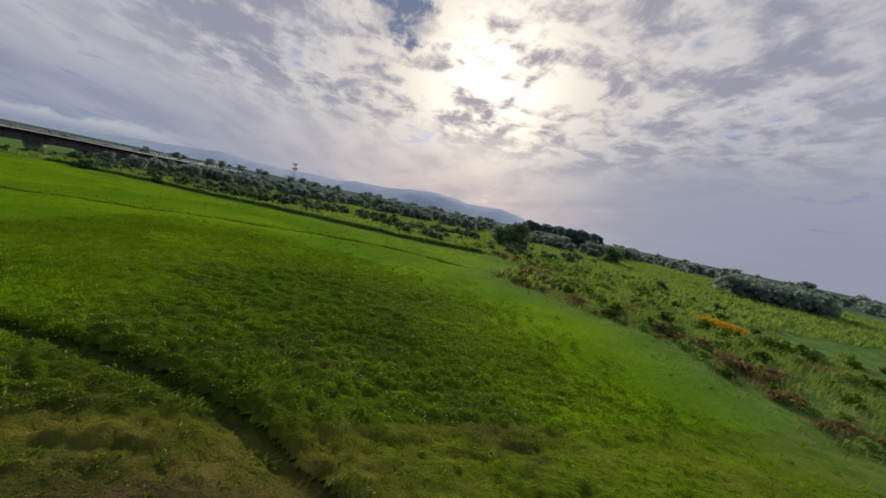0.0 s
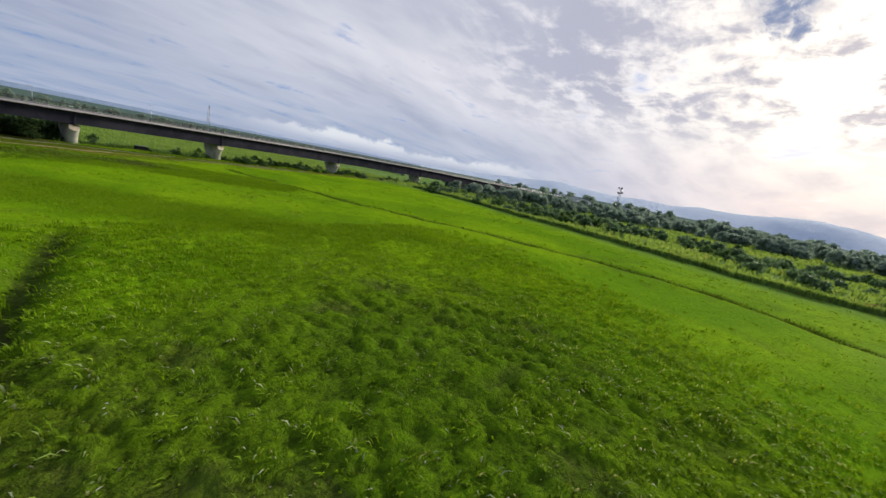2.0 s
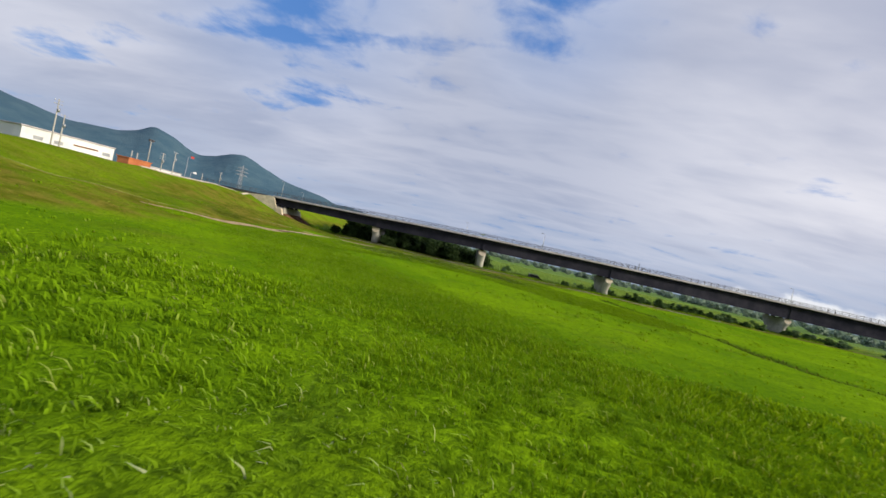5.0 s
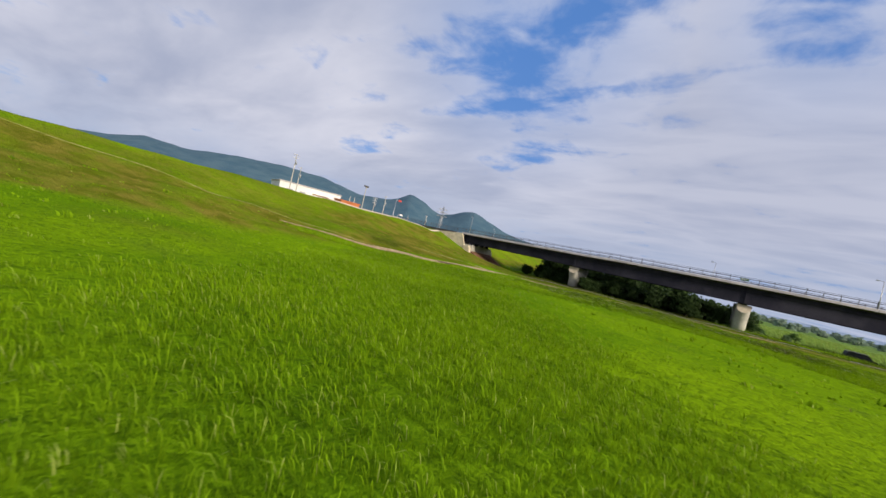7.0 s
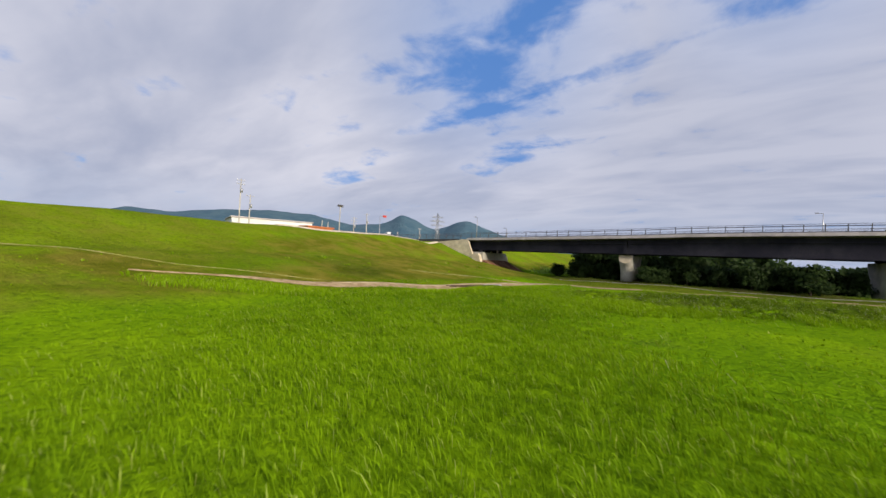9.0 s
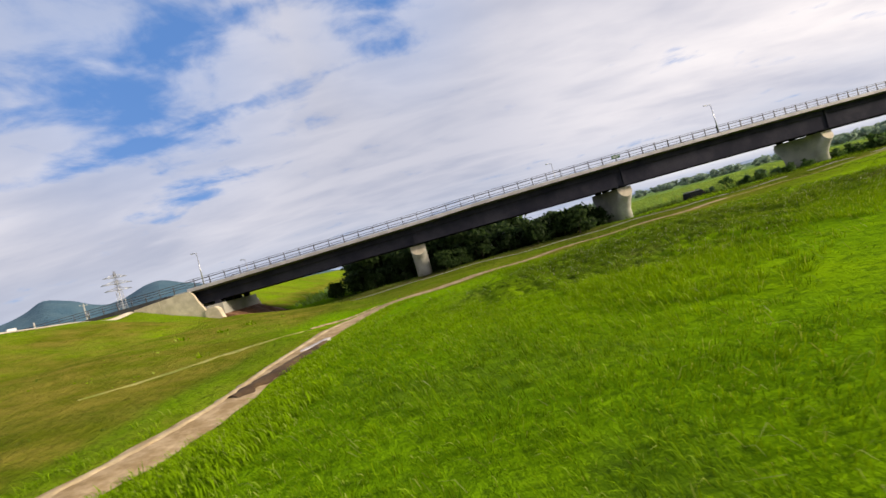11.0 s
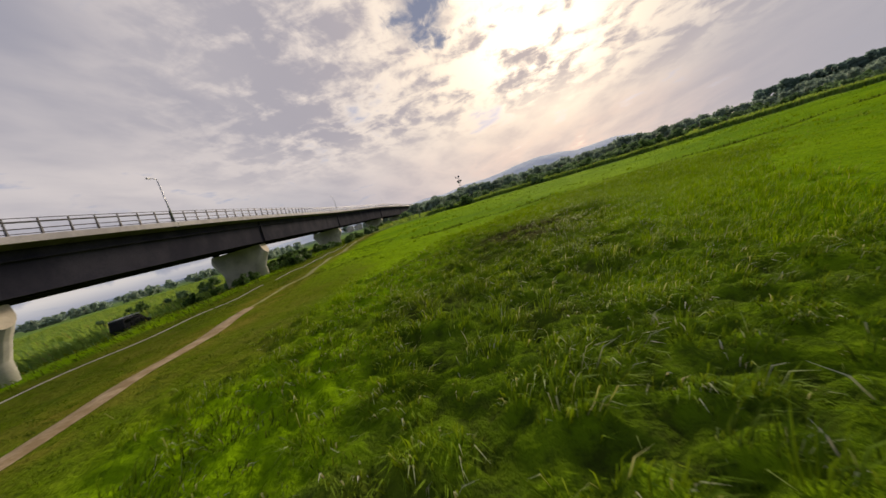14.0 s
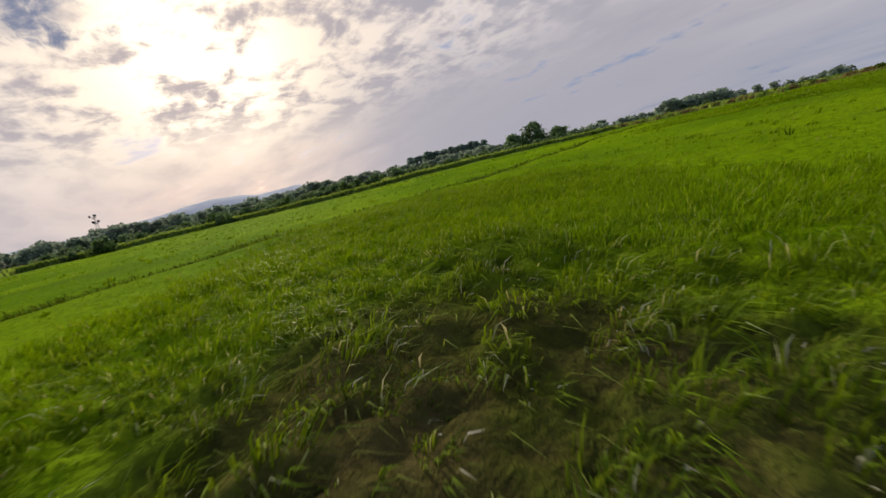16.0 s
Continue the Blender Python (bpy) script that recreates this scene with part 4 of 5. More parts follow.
# woods behind the reeds: the outer trees stand singly, the rest close up behind them
def woodland(name, spots, kinds, mat, label):
    """Many far trees grown into one another, as one mesh."""
    co, quads, base = [], [], 0
    for x, y, size in spots:
        crown, trunk = kinds[int(rng.integers(len(kinds)))]
        for me in (crown, trunk):
            v = np.empty(len(me.vertices) * 3)
            me.vertices.foreach_get("co", v)
            v = v.reshape(-1, 3)
            a = rng.random() * math.tau
            wide = size * (0.9 + 0.35 * rng.random())
            turned = np.stack([v[:, 0] * math.cos(a) - v[:, 1] * math.sin(a), v[:, 0] * math.sin(a) + v[:, 1] * math.cos(a)], 1) * wide
            co.append(np.column_stack([turned + (x, y), v[:, 2] * size + float(ground_z(x, y))]))
            quads += [tuple(base + i for i in p.vertices) for p in me.polygons]
            base += len(v)
    ob = mesh_object(name, np.concatenate(co), quads, mat, False)
    return tagged(ob, label, "woods", kind="stuff")


SCRUB = [tree_kind(2.3, 2.4, 210, 0.42, m_hazed_leaf, 12, 0.08, 0.05) for _ in range(3)]
scrub = []
for k in range(420):
    a = radians(24 - 72 * rng.random())
    r = 150 + 190 * rng.random()
    x, y = 40 + r * math.cos(a), -70 + r * math.sin(a)
    if 7 < reed_edge(x, y) < 75 and abs(y - axis(x) - 6) > 12:
        scrub.append((x, y, 0.7 + 0.9 * rng.random() * min(1.0, reed_edge(x, y) / 40)))
woodland("scrub", scrub, SCRUB, m_hazed_leaf, "scrub and bushes paled for haze in front of the river wood")
ROUGH = [[tree_kind(1.5, 1.7, 150, 0.26, m, 9, 0.05, 0.03) for _ in range(2)] for m in (m_weed, m_reed, m_straw)]
for kinds, mat, count, depth, label in ((ROUGH[0], m_weed, 90, 60, "dark leafy weeds in humps among the reeds"), (ROUGH[1], m_reed, 170, 60, "pale green reed clumps"), (ROUGH[2], m_straw, 90, 14, "brown dead growth along the meadow's edge")):
    spots = []
    while len(spots) < count:
        x, y = 20 + 140 * rng.random(), -165 - 80 * rng.random()
        e = float(reed_edge(x, y))
        if 1.5 < e < depth * (0.35 + 0.65 * rng.random()):
            spots.append((x, y, 0.45 + 0.6 * rng.random() + 0.006 * e))
    woodland("rough_growth", spots, kinds, mat, label)
inner = []
for k in range(330):
    s = rng.random()
    a = radians(25 - 69 * s)
    deep = rng.random() ** 1.3
    r = (212 + 115 * s) * (1.0 + 0.75 * deep)
    x, y = 40 + r * math.cos(a), -70 + r * math.sin(a)
    if abs(y - axis(x) - 6) < 15 or reed_edge(x, y) < 14:
        continue
    if deep < 0.10:
        plant(FAR, x, y, 0.8 + 0.6 * rng.random(), label="broadleaf tree at the edge of the river wood", group="trees at the wood's edge")
    else:
        inner.append((x, y, (1.15 if a < -0.2 else 0.85) + 0.6 * rng.random()))
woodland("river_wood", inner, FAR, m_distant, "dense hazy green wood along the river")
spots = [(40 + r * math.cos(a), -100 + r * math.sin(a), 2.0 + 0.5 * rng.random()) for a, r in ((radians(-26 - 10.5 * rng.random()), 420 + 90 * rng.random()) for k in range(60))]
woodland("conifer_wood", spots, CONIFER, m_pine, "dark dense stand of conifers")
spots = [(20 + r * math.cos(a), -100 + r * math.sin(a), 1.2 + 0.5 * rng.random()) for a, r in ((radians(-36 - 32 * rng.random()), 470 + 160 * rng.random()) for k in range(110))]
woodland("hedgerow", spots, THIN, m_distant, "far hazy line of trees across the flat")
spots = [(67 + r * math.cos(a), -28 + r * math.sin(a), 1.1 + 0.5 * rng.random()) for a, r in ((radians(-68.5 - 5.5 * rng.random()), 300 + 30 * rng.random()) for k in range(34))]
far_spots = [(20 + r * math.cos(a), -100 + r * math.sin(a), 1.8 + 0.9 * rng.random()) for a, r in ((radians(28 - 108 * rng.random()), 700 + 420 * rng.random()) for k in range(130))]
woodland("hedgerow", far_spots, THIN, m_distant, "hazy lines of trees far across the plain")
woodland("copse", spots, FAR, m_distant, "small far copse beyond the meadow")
# dark thicket beyond the bridge, near the dyke
for k in range(44):
    x = 20 + 48 * rng.random()
    y = float(axis(x)) + 17 + 15 * rng.random()
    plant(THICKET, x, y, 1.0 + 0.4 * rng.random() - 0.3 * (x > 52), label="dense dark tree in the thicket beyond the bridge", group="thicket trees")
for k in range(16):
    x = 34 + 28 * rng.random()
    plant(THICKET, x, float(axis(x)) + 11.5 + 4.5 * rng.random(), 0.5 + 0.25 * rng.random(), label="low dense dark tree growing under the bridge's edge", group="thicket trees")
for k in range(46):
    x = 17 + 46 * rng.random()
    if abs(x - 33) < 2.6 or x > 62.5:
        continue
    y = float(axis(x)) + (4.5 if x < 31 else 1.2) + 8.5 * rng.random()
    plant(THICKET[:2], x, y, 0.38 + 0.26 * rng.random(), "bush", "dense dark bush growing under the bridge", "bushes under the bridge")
for k in range(70):
    x = 8 + 190 * rng.random()
    y = float(axis(x)) + 14 + 26 * rng.random() ** 1.5
    if 66 < x < 104 and y < axis(x) + 22:
        continue
    plant(BUSH, x, y, 0.6 + 0.6 * rng.random(), "bush", "low green bush on the river flat", "bushes beyond the bridge")
for k in range(60):
    x, y = 185 + 55 * rng.random(), -5 - 185 * rng.random()
    plant(BUSH, x, y, 0.9 + 0.9 * rng.random(), "bush", "low green bush among the reeds", "bushes in the reeds")
for k in range(22):
    x = 110 + 130 * rng.random()
    plant(BUSH, x, float(axis(x)) + 1 - 7 * rng.random() * (x > 150), 0.6 + 0.5 * rng.random(), "bush", "low bush at the foot of the bridge", "bushes at the bridge")
for k in range(26):
    x = 90 + 62 * rng.random()
    plant(BUSH[:1], x, float(axis(x)) + 2.5 + 7 * rng.random(), 0.5 + 0.4 * rng.random(), "bush", "dark bush growing under the bridge", "bushes at the bridge")
spots = []
for k in range(230):
    a, line = radians(24 + 74 * rng.random()), (300, 380, 500, 640)[int(rng.integers(4))]
    r = line * (1 + 0.18 * math.sin(3 * a + line)) + 9 * rng.normal()
    spots.append((60 + r * math.cos(a), r * math.sin(a), 0.45 + 0.0009 * line + 0.35 * rng.random()))
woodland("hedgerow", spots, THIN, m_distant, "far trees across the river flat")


# ---- mountains ----
def ridge(name, az0, az1, distance, heights, mat, label, depth=900.0, rough=0.12):
    """A range seen from afar: heights are (bearing, angle of elevation) pairs."""
    az = np.linspace(az0, az1, 260)
    el = np.interp(az, [h[0] for h in heights], [h[1] for h in heights])
    kernel = np.hanning(6)[1:]
    el = np.convolve(np.pad(el, 2, mode="edge"), kernel / kernel.sum(), mode="valid")
    verts, faces, rows = [], [], 18
    for i, (a, e) in enumerate(zip(az, el)):
        for j in range(rows):
            s = j / (rows - 1)
            r = distance + depth * (s - 0.55)
            lift = math.sin(math.pi * min(1.0, s / 0.62) / 2) if s < 0.62 else math.cos(math.pi * (s - 0.62) / 0.76)
            h = distance * math.tan(radians(e)) * max(lift, 0.0)
            x, y = 55 + r * math.cos(radians(a)), -70 + r * math.sin(radians(a))
            h *= 1 + rough * (noise.noise(Vector((x / 160, y / 160, 3.0))) + 0.5 * noise.noise(Vector((x / 60, y / 60, 7.0)))) * (0.25 + 0.75 * (1 - lift))
            verts.append((x, y, h - 3.0))
    for i in range(len(az) - 1):
        for j in range(rows - 1):
            k = i * rows + j
            faces.append((k, k + 1, k + rows + 1, k + rows))
    return tagged(mesh_object(name, verts, faces, mat), label, "mountain")


ridge("mountain", 100, 200, 2600, [(100, 0.0), (102.7, 0.6), (105, 1.3), (108, 1.7), (110.2, 2.0), (112, 1.8), (114, 2.6), (116.2, 2.9), (119, 3.3), (120.8, 4.0), (123, 4.85), (124.7, 5.45), (126.2, 5.1), (127.7, 4.3), (129.4, 3.9), (130.8, 4.5), (132.4, 5.35), (134.2, 5.85), (135.5, 5.0), (137, 4.4), (139, 4.2), (141.3, 3.9), (143.9, 4.5), (147.3, 5.1), (151.9, 5.15), (156.3, 4.9), (160.3, 4.4), (162.8, 3.9), (167, 4.1), (170, 3.2), (176, 2.2), (185, 1.2), (200, 0.2)], m_hill, "blue-green wooded mountain with a pointed summit", 1500.0)
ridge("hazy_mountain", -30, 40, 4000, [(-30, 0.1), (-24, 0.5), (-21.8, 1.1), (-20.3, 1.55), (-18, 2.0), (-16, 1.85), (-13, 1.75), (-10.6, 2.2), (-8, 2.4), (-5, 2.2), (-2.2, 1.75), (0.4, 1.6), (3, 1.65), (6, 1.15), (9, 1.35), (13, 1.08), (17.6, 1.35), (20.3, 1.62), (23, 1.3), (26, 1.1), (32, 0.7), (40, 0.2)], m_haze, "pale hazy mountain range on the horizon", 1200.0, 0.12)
ridge("hazy_mountain", 38, 104, 4200, [(38, 0.15), (50, 0.35), (60, 0.25), (75, 0.45), (90, 0.5), (104, 0.3)], m_haze_blue, "pale hazy hills beyond the river", 1200.0, 0.05)


# ---- grass, reeds and flowers ----
def blades(name, x, y, height, width, lean, wind, mat, label, category="grass", seed=1, spread=0.7):
    """Arching blades of grass as one mesh, each with a broad foot and a thin tip."""
    r = np.random.default_rng(seed)
    count = len(x)
    z = ground_z(x, y) - 0.03
    face = r.random(count) * math.tau
    bend = r.normal(size=count) * spread + wind
    side = np.stack([np.cos(face), np.sin(face), 0 * face], 1) * (width * 0.5)[:, None]
    tip = np.stack([np.cos(bend), np.sin(bend), 0 * bend], 1) * (lean * height)[:, None]
    foot = np.stack([x, y, z], 1)
    high = np.stack([0 * x, 0 * x, height], 1)
    droop = 1 / (1 + 0.5 * lean[:, None] ** 2)
    co = np.empty((count, 5, 3))
    co[:, 0], co[:, 1] = foot - side, foot + side
    co[:, 2], co[:, 3] = foot + 0.66 * high * (0.5 + 0.5 * droop) + 0.32 * tip + side * 0.8, foot + 0.66 * high * (0.5 + 0.5 * droop) + 0.32 * tip - side * 0.8
    co[:, 4] = foot + high * droop + tip
    k = np.arange(count)[:, None] * 5
    loops = np.concatenate([k + np.array([0, 1, 2, 3]), k + np.array([3, 2, 4])], 1)
    me = bpy.data.meshes.new(name)
    me.vertices.add(count * 5)
    me.vertices.foreach_set("co", co.ravel())
    me.loops.add(loops.size)
    me.loops.foreach_set("vertex_index", loops.ravel())
    me.polygons.add(count * 2)
    starts = (np.arange(count)[:, None] * 7 + np.array([0, 4])).ravel()
    me.polygons.foreach_set("loop_start", starts)
    me.update(calc_edges=True)
    me.materials.append(mat)
    me.attributes.new("along", "FLOAT", "POINT").data.foreach_set("value", np.tile([0.0, 0.0, 0.7, 0.7, 1.0], count))
    return tagged(new(name, me), label, category, kind="stuff")


def scatter(x0, x1, y0, y1, per, seed):
    r = np.random.default_rng(seed)
    count = int((x1 - x0) * (y1 - y0) * per)
    return x0 + (x1 - x0) * r.random(count), y0 + (y1 - y0) * r.random(count), r


def is_open(x, y):
    """Where meadow grass grows: off the track, out of the reeds and clear of the bridge."""
    return (away(x, y, TRACK_LINE) > 0.95) & (away(x, y, DITCH_LINE) > 0.7) & (away(x, y, RUT_LINE) > 0.4) & (away(x, y, KERB_LINE) > 0.7) & (reed_edge(x, y) < 1.0) & (y < axis(x) + 1.5)


def beside_bridge(x, y):
    """The dull grass on either side of the track near the bridge."""
    return (y > axis(x) - 19.0) & (x > 9)


def sward(name, box4, per, keep, size, wide, mat, seed, label, tufts=1.6, each=24, grain=1.0):
    """A short even turf with arching tufts standing in it, close together where the sward is coarse."""
    x, y, r = scatter(*box4, per, seed)
    on = is_open(x, y) & keep(x, y)
    x, y = x[on], y[on]
    low = 0.5 + 0.5 * r.random(len(x))
    h = size * 0.46 * low * (0.7 + 0.6 * value_noise(x, y, 1.3, 9)) * np.where(levee(x, y) > 0.3, 0.7, 1.0)
    lean = 0.3 + 0.5 * r.random(len(x))
    wind = 2.4 + 2.4 * value_noise(x, y, 2.4, 12)
    # tufts
    cx, cy, r = scatter(*box4, tufts, seed + 100)
    on = is_open(cx, cy) & keep(cx, cy)
    cx, cy = cx[on], cy[on]
    coarse = tussock(cx, cy)
    on = r.random(len(cx)) < 0.16 + 0.84 * coarse
    cx, cy, coarse = cx[on], cy[on], coarse[on]
    big = (0.45 + 0.75 * r.random(len(cx)) ** 1.5) * (0.75 + 0.45 * coarse)
    way_ = 2.2 + 2.6 * value_noise(cx, cy, 3.0, 13) + 0.5 * r.normal(size=len(cx))
    owner = np.repeat(np.arange(len(cx)), each)
    a, d = r.random(len(owner)) * math.tau, np.sqrt(r.random(len(owner)))
    tx, ty = cx[owner] + np.cos(a) * d * 0.26 * big[owner] * grain, cy[owner] + np.sin(a) * d * 0.26 * big[owner] * grain
    th = size * big[owner] * (0.8 + 0.4 * r.random(len(owner))) * (1.1 - 0.55 * d**2)
    tl = 0.35 + 0.55 * r.random(len(owner)) + 0.2 * coarse[owner]
    tw = way_[owner] + 1.1 * np.sin(a - way_[owner]) * d
    x, y = np.concatenate([x, tx]), np.concatenate([y, ty])
    h, lean, wind = np.concatenate([h, th]), np.concatenate([lean, tl]), np.concatenate([wind, tw])
    return blades(name, x, y, h, wide * (0.6 + 0.8 * r.random(len(x))), lean, wind, mat, label, seed=seed, spread=0.4)


GRASS = "lush green meadow grass in uneven tufts"
DESCENT = [(58, -121), (66, -108), (70, -98)]


def thinning(x, y, line, full, none, seed):
    """True close to a line, ever more rarely from full to none metres away."""
    return np.random.default_rng(seed).random(len(x)) > glide(full, none, away(x, y, line))


sward("meadow_grass", (8, 116, -128, -8), 6, lambda x, y: (away(x, y, NEAR) >= 5.0) & thinning(x, y, NEAR, 13, 24, 301) & ~beside_bridge(x, y) & (levee(x, y) < -0.1), 0.28, 0.026, m_blade, 22, GRASS, 1.4, 10, 1.0)
sward("dyke_grass", (2, 28, -66, -6), 7, lambda x, y: (levee(x, y) >= -0.1), 0.20, 0.022, m_weed, 27, "short dull grass in dark tufts on the dyke's slope", 0.7, 12, 1.0)
sward("meadow_grass", (9, 110, -30, 0), 11, lambda x, y: beside_bridge(x, y) & (levee(x, y) < -0.1), 0.22, 0.026, m_weed, 26, "dull low grass between the track and the bridge", 2.0, 12, 1.0)
sward("meadow_grass", (14, 190, -190, 0), 0.5, lambda x, y: (away(x, y, NEAR) >= 16) & ~beside_bridge(x, y), 0.50, 0.10, m_blade, 24, "green meadow grass in the open field", 0.15, 9, 1.8)


def tufts(box4, spacing, keep, each, length, width, seed, label, cell=0.95, raised=0.0):
    """Close tufts of long grass: blades rise from one root, arch outward and are combed by the wind; tall on the humps, low between them where the sward is coarse."""
    r = np.random.default_rng(seed)
    xs, ys = np.arange(box4[0], box4[1], spacing), np.arange(box4[2], box4[3], spacing)
    cx, cy = (v.ravel() for v in np.meshgrid(xs, ys))
    cx, cy = cx + spacing * 0.95 * (r.random(len(cx)) - 0.5), cy + spacing * 0.95 * (r.random(len(cx)) - 0.5)
    on = keep(cx, cy)
    cx, cy = cx[on], cy[on]
    on = is_open(cx, cy)
    cx, cy = cx[on], cy[on]
    coarse, hump = tussock(cx, cy), clumps(cx, cy, cell, 91)
    even = 0.60 + 0.35 * r.random(len(cx)) + 0.25 * value_noise(cx, cy, 1.7, 15)
    big = even * (1 - coarse) + (0.12 + 1.25 * hump**1.3 * (0.75 + 0.5 * r.random(len(cx)))) * coarse
    big *= np.where(levee(cx, cy) > 0.3, 0.6, 1.0)
    on = big > 0.22 + coarse * (0.16 + 0.46 * r.random(len(cx)))  # bare dark gaps between the humps
    cx, cy, coarse, big, hump = cx[on], cy[on], coarse[on], big[on], hump[on]
    blow = 4.0 + 2.2 * (value_noise(cx, cy, 4.5, 14) - 0.5) + (4.0 * (value_noise(cx, cy, 1.1, 16) - 0.5) + 0.8 * r.normal(size=len(cx))) * coarse
    owner = np.repeat(np.arange(len(cx)), each)
    k = len(owner)
    a = r.random(k) * math.tau
    root = np.sqrt(r.random(k)) * spacing * 0.62
    x, y = cx[owner] + np.cos(a) * root, cy[owner] + np.sin(a) * root
    long = length * big[owner] * (0.55 + 0.65 * r.random(k))
    comb = (0.55 + 0.45 * coarse)[owner]
    out = np.stack([0.7 * np.cos(a) + comb * np.cos(blow[owner]), 0.7 * np.sin(a) + comb * np.sin(blow[owner])], 1) * (0.45 + 0.42 * r.random(k) - 0.05 * coarse[owner])[:, None]
    sag = 0.50 + 0.65 * r.random(k) + 0.12 * coarse[owner]
    side = a + math.pi / 2 + 0.6 * r.normal(size=k)
    half = np.stack([np.cos(side), np.sin(side), 0 * side], 1) * (width * (0.6 + 0.8 * r.random(k)) * 0.5)[:, None]
    z = ground_z(x, y) - 0.02 + (raised * np.maximum(swell(x, y)[0], 0) if raised else 0.0)

    def at(u):
        return np.stack([x + out[:, 0] * long * u**1.5, y + out[:, 1] * long * u**1.5, z + long * (1.45 * u - sag * u * u)], 1)

    stops = ((0.0, 0.8), (0.55, 1.0))
    n_verts, n_faces = 2 * len(stops) + 1, len(stops)
    co = np.empty((k, n_verts, 3))
    for n_, (u, w) in enumerate(stops):
        co[:, 2 * n_], co[:, 2 * n_ + 1] = at(u) - half * w, at(u) + half * w
    co[:, -1] = at(1.0)
    order = [0, 1, 3, 2, 2, 3, 4]
    loops = (np.arange(k)[:, None] * n_verts + np.array(order)).ravel()
    me = bpy.data.meshes.new("long_grass")
    me.vertices.add(k * n_verts)
    me.vertices.foreach_set("co", co.ravel())
    me.loops.add(len(loops))
    me.loops.foreach_set("vertex_index", loops)
    me.polygons.add(k * n_faces)
    me.polygons.foreach_set("loop_start", (np.arange(k)[:, None] * len(order) + np.arange(n_faces) * 4).ravel())
    me.polygons.foreach_set("use_smooth", np.ones(k * n_faces, bool))
    me.update(calc_edges=True)
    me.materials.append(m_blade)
    own = np.clip(rank_shade_at(cx, cy) * (1.5 - 1.1 * hump) * (0.75 + 0.5 * r.random(len(cx))), 0, 1)  # tufts coloured lighter on the humps, darker in the gaps, like shade
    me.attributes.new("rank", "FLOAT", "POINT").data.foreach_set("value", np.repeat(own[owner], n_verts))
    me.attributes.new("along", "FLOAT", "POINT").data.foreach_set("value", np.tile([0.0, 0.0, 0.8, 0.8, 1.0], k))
    return tagged(new("long_grass", me), label, "grass", kind="stuff")


tufts((32, 102, -62, -12), 0.36, lambda x, y: (y > -46 - 0.5 * (x - 44)) & (x > 40) & (y < axis(x) - 21 + 4 * value_noise(x, y, 3.0, 99)) & thinning(x, y, NEAR, 6.0, 13.0, 302), 25, 0.46, 0.022, 201, "rank meadow grass combed by the wind, with painted-in shade", raised=0.85)
tufts((18, 86, -114, -20), 0.37, lambda x, y: ((y <= -46 - 0.5 * (x - 44)) | (x <= 40)) & thinning(x, y, NEAR, 5.0, 11.0, 303), 21, 0.37, 0.016, 202, "fine long meadow grass in soft tufts")
tufts((44, 90, -130, -92), 0.52, lambda x, y: thinning(x, y, DESCENT, 6.0, 14.0, 304), 20, 0.52, 0.038, 204, "long green meadow grass in rough clumps")
tufts((-8, 108, -168, -92), 0.85, lambda x, y: thinning(x, y, START, 18.0, 32.0, 305) & ~thinning(x, y, DESCENT, 6.0, 14.0, 306) & (away(x, y, NEAR) > 7), 22, 0.50, 0.066, 203, "coarse humps of rank meadow grass", 1.35, 0.85)


def seeding():
    x, y, r = scatter(30, 96, -60, -16, 16.0, 31)
    on = is_open(x, y) & (away(x, y, NEAR) < 13) & (r.random(len(x)) < value_noise(x, y, 1.6, 33) * (0.10 + 0.9 * np.exp(-((np.hypot((x - 68) / 1.4, y + 29.5) / 6) ** 2))))
    x, y = x[on], y[on]
    k = len(x)
    return blades("seeding_grass", x, y, 0.32 + 0.28 * r.random(k), 0.014 + 0.012 * r.random(k), 0.9 + 0.7 * r.random(k), np.full(k, 2.9), m_tall, "pale seeding grass stems bent by the wind", seed=32, spread=0.35)


seeding()


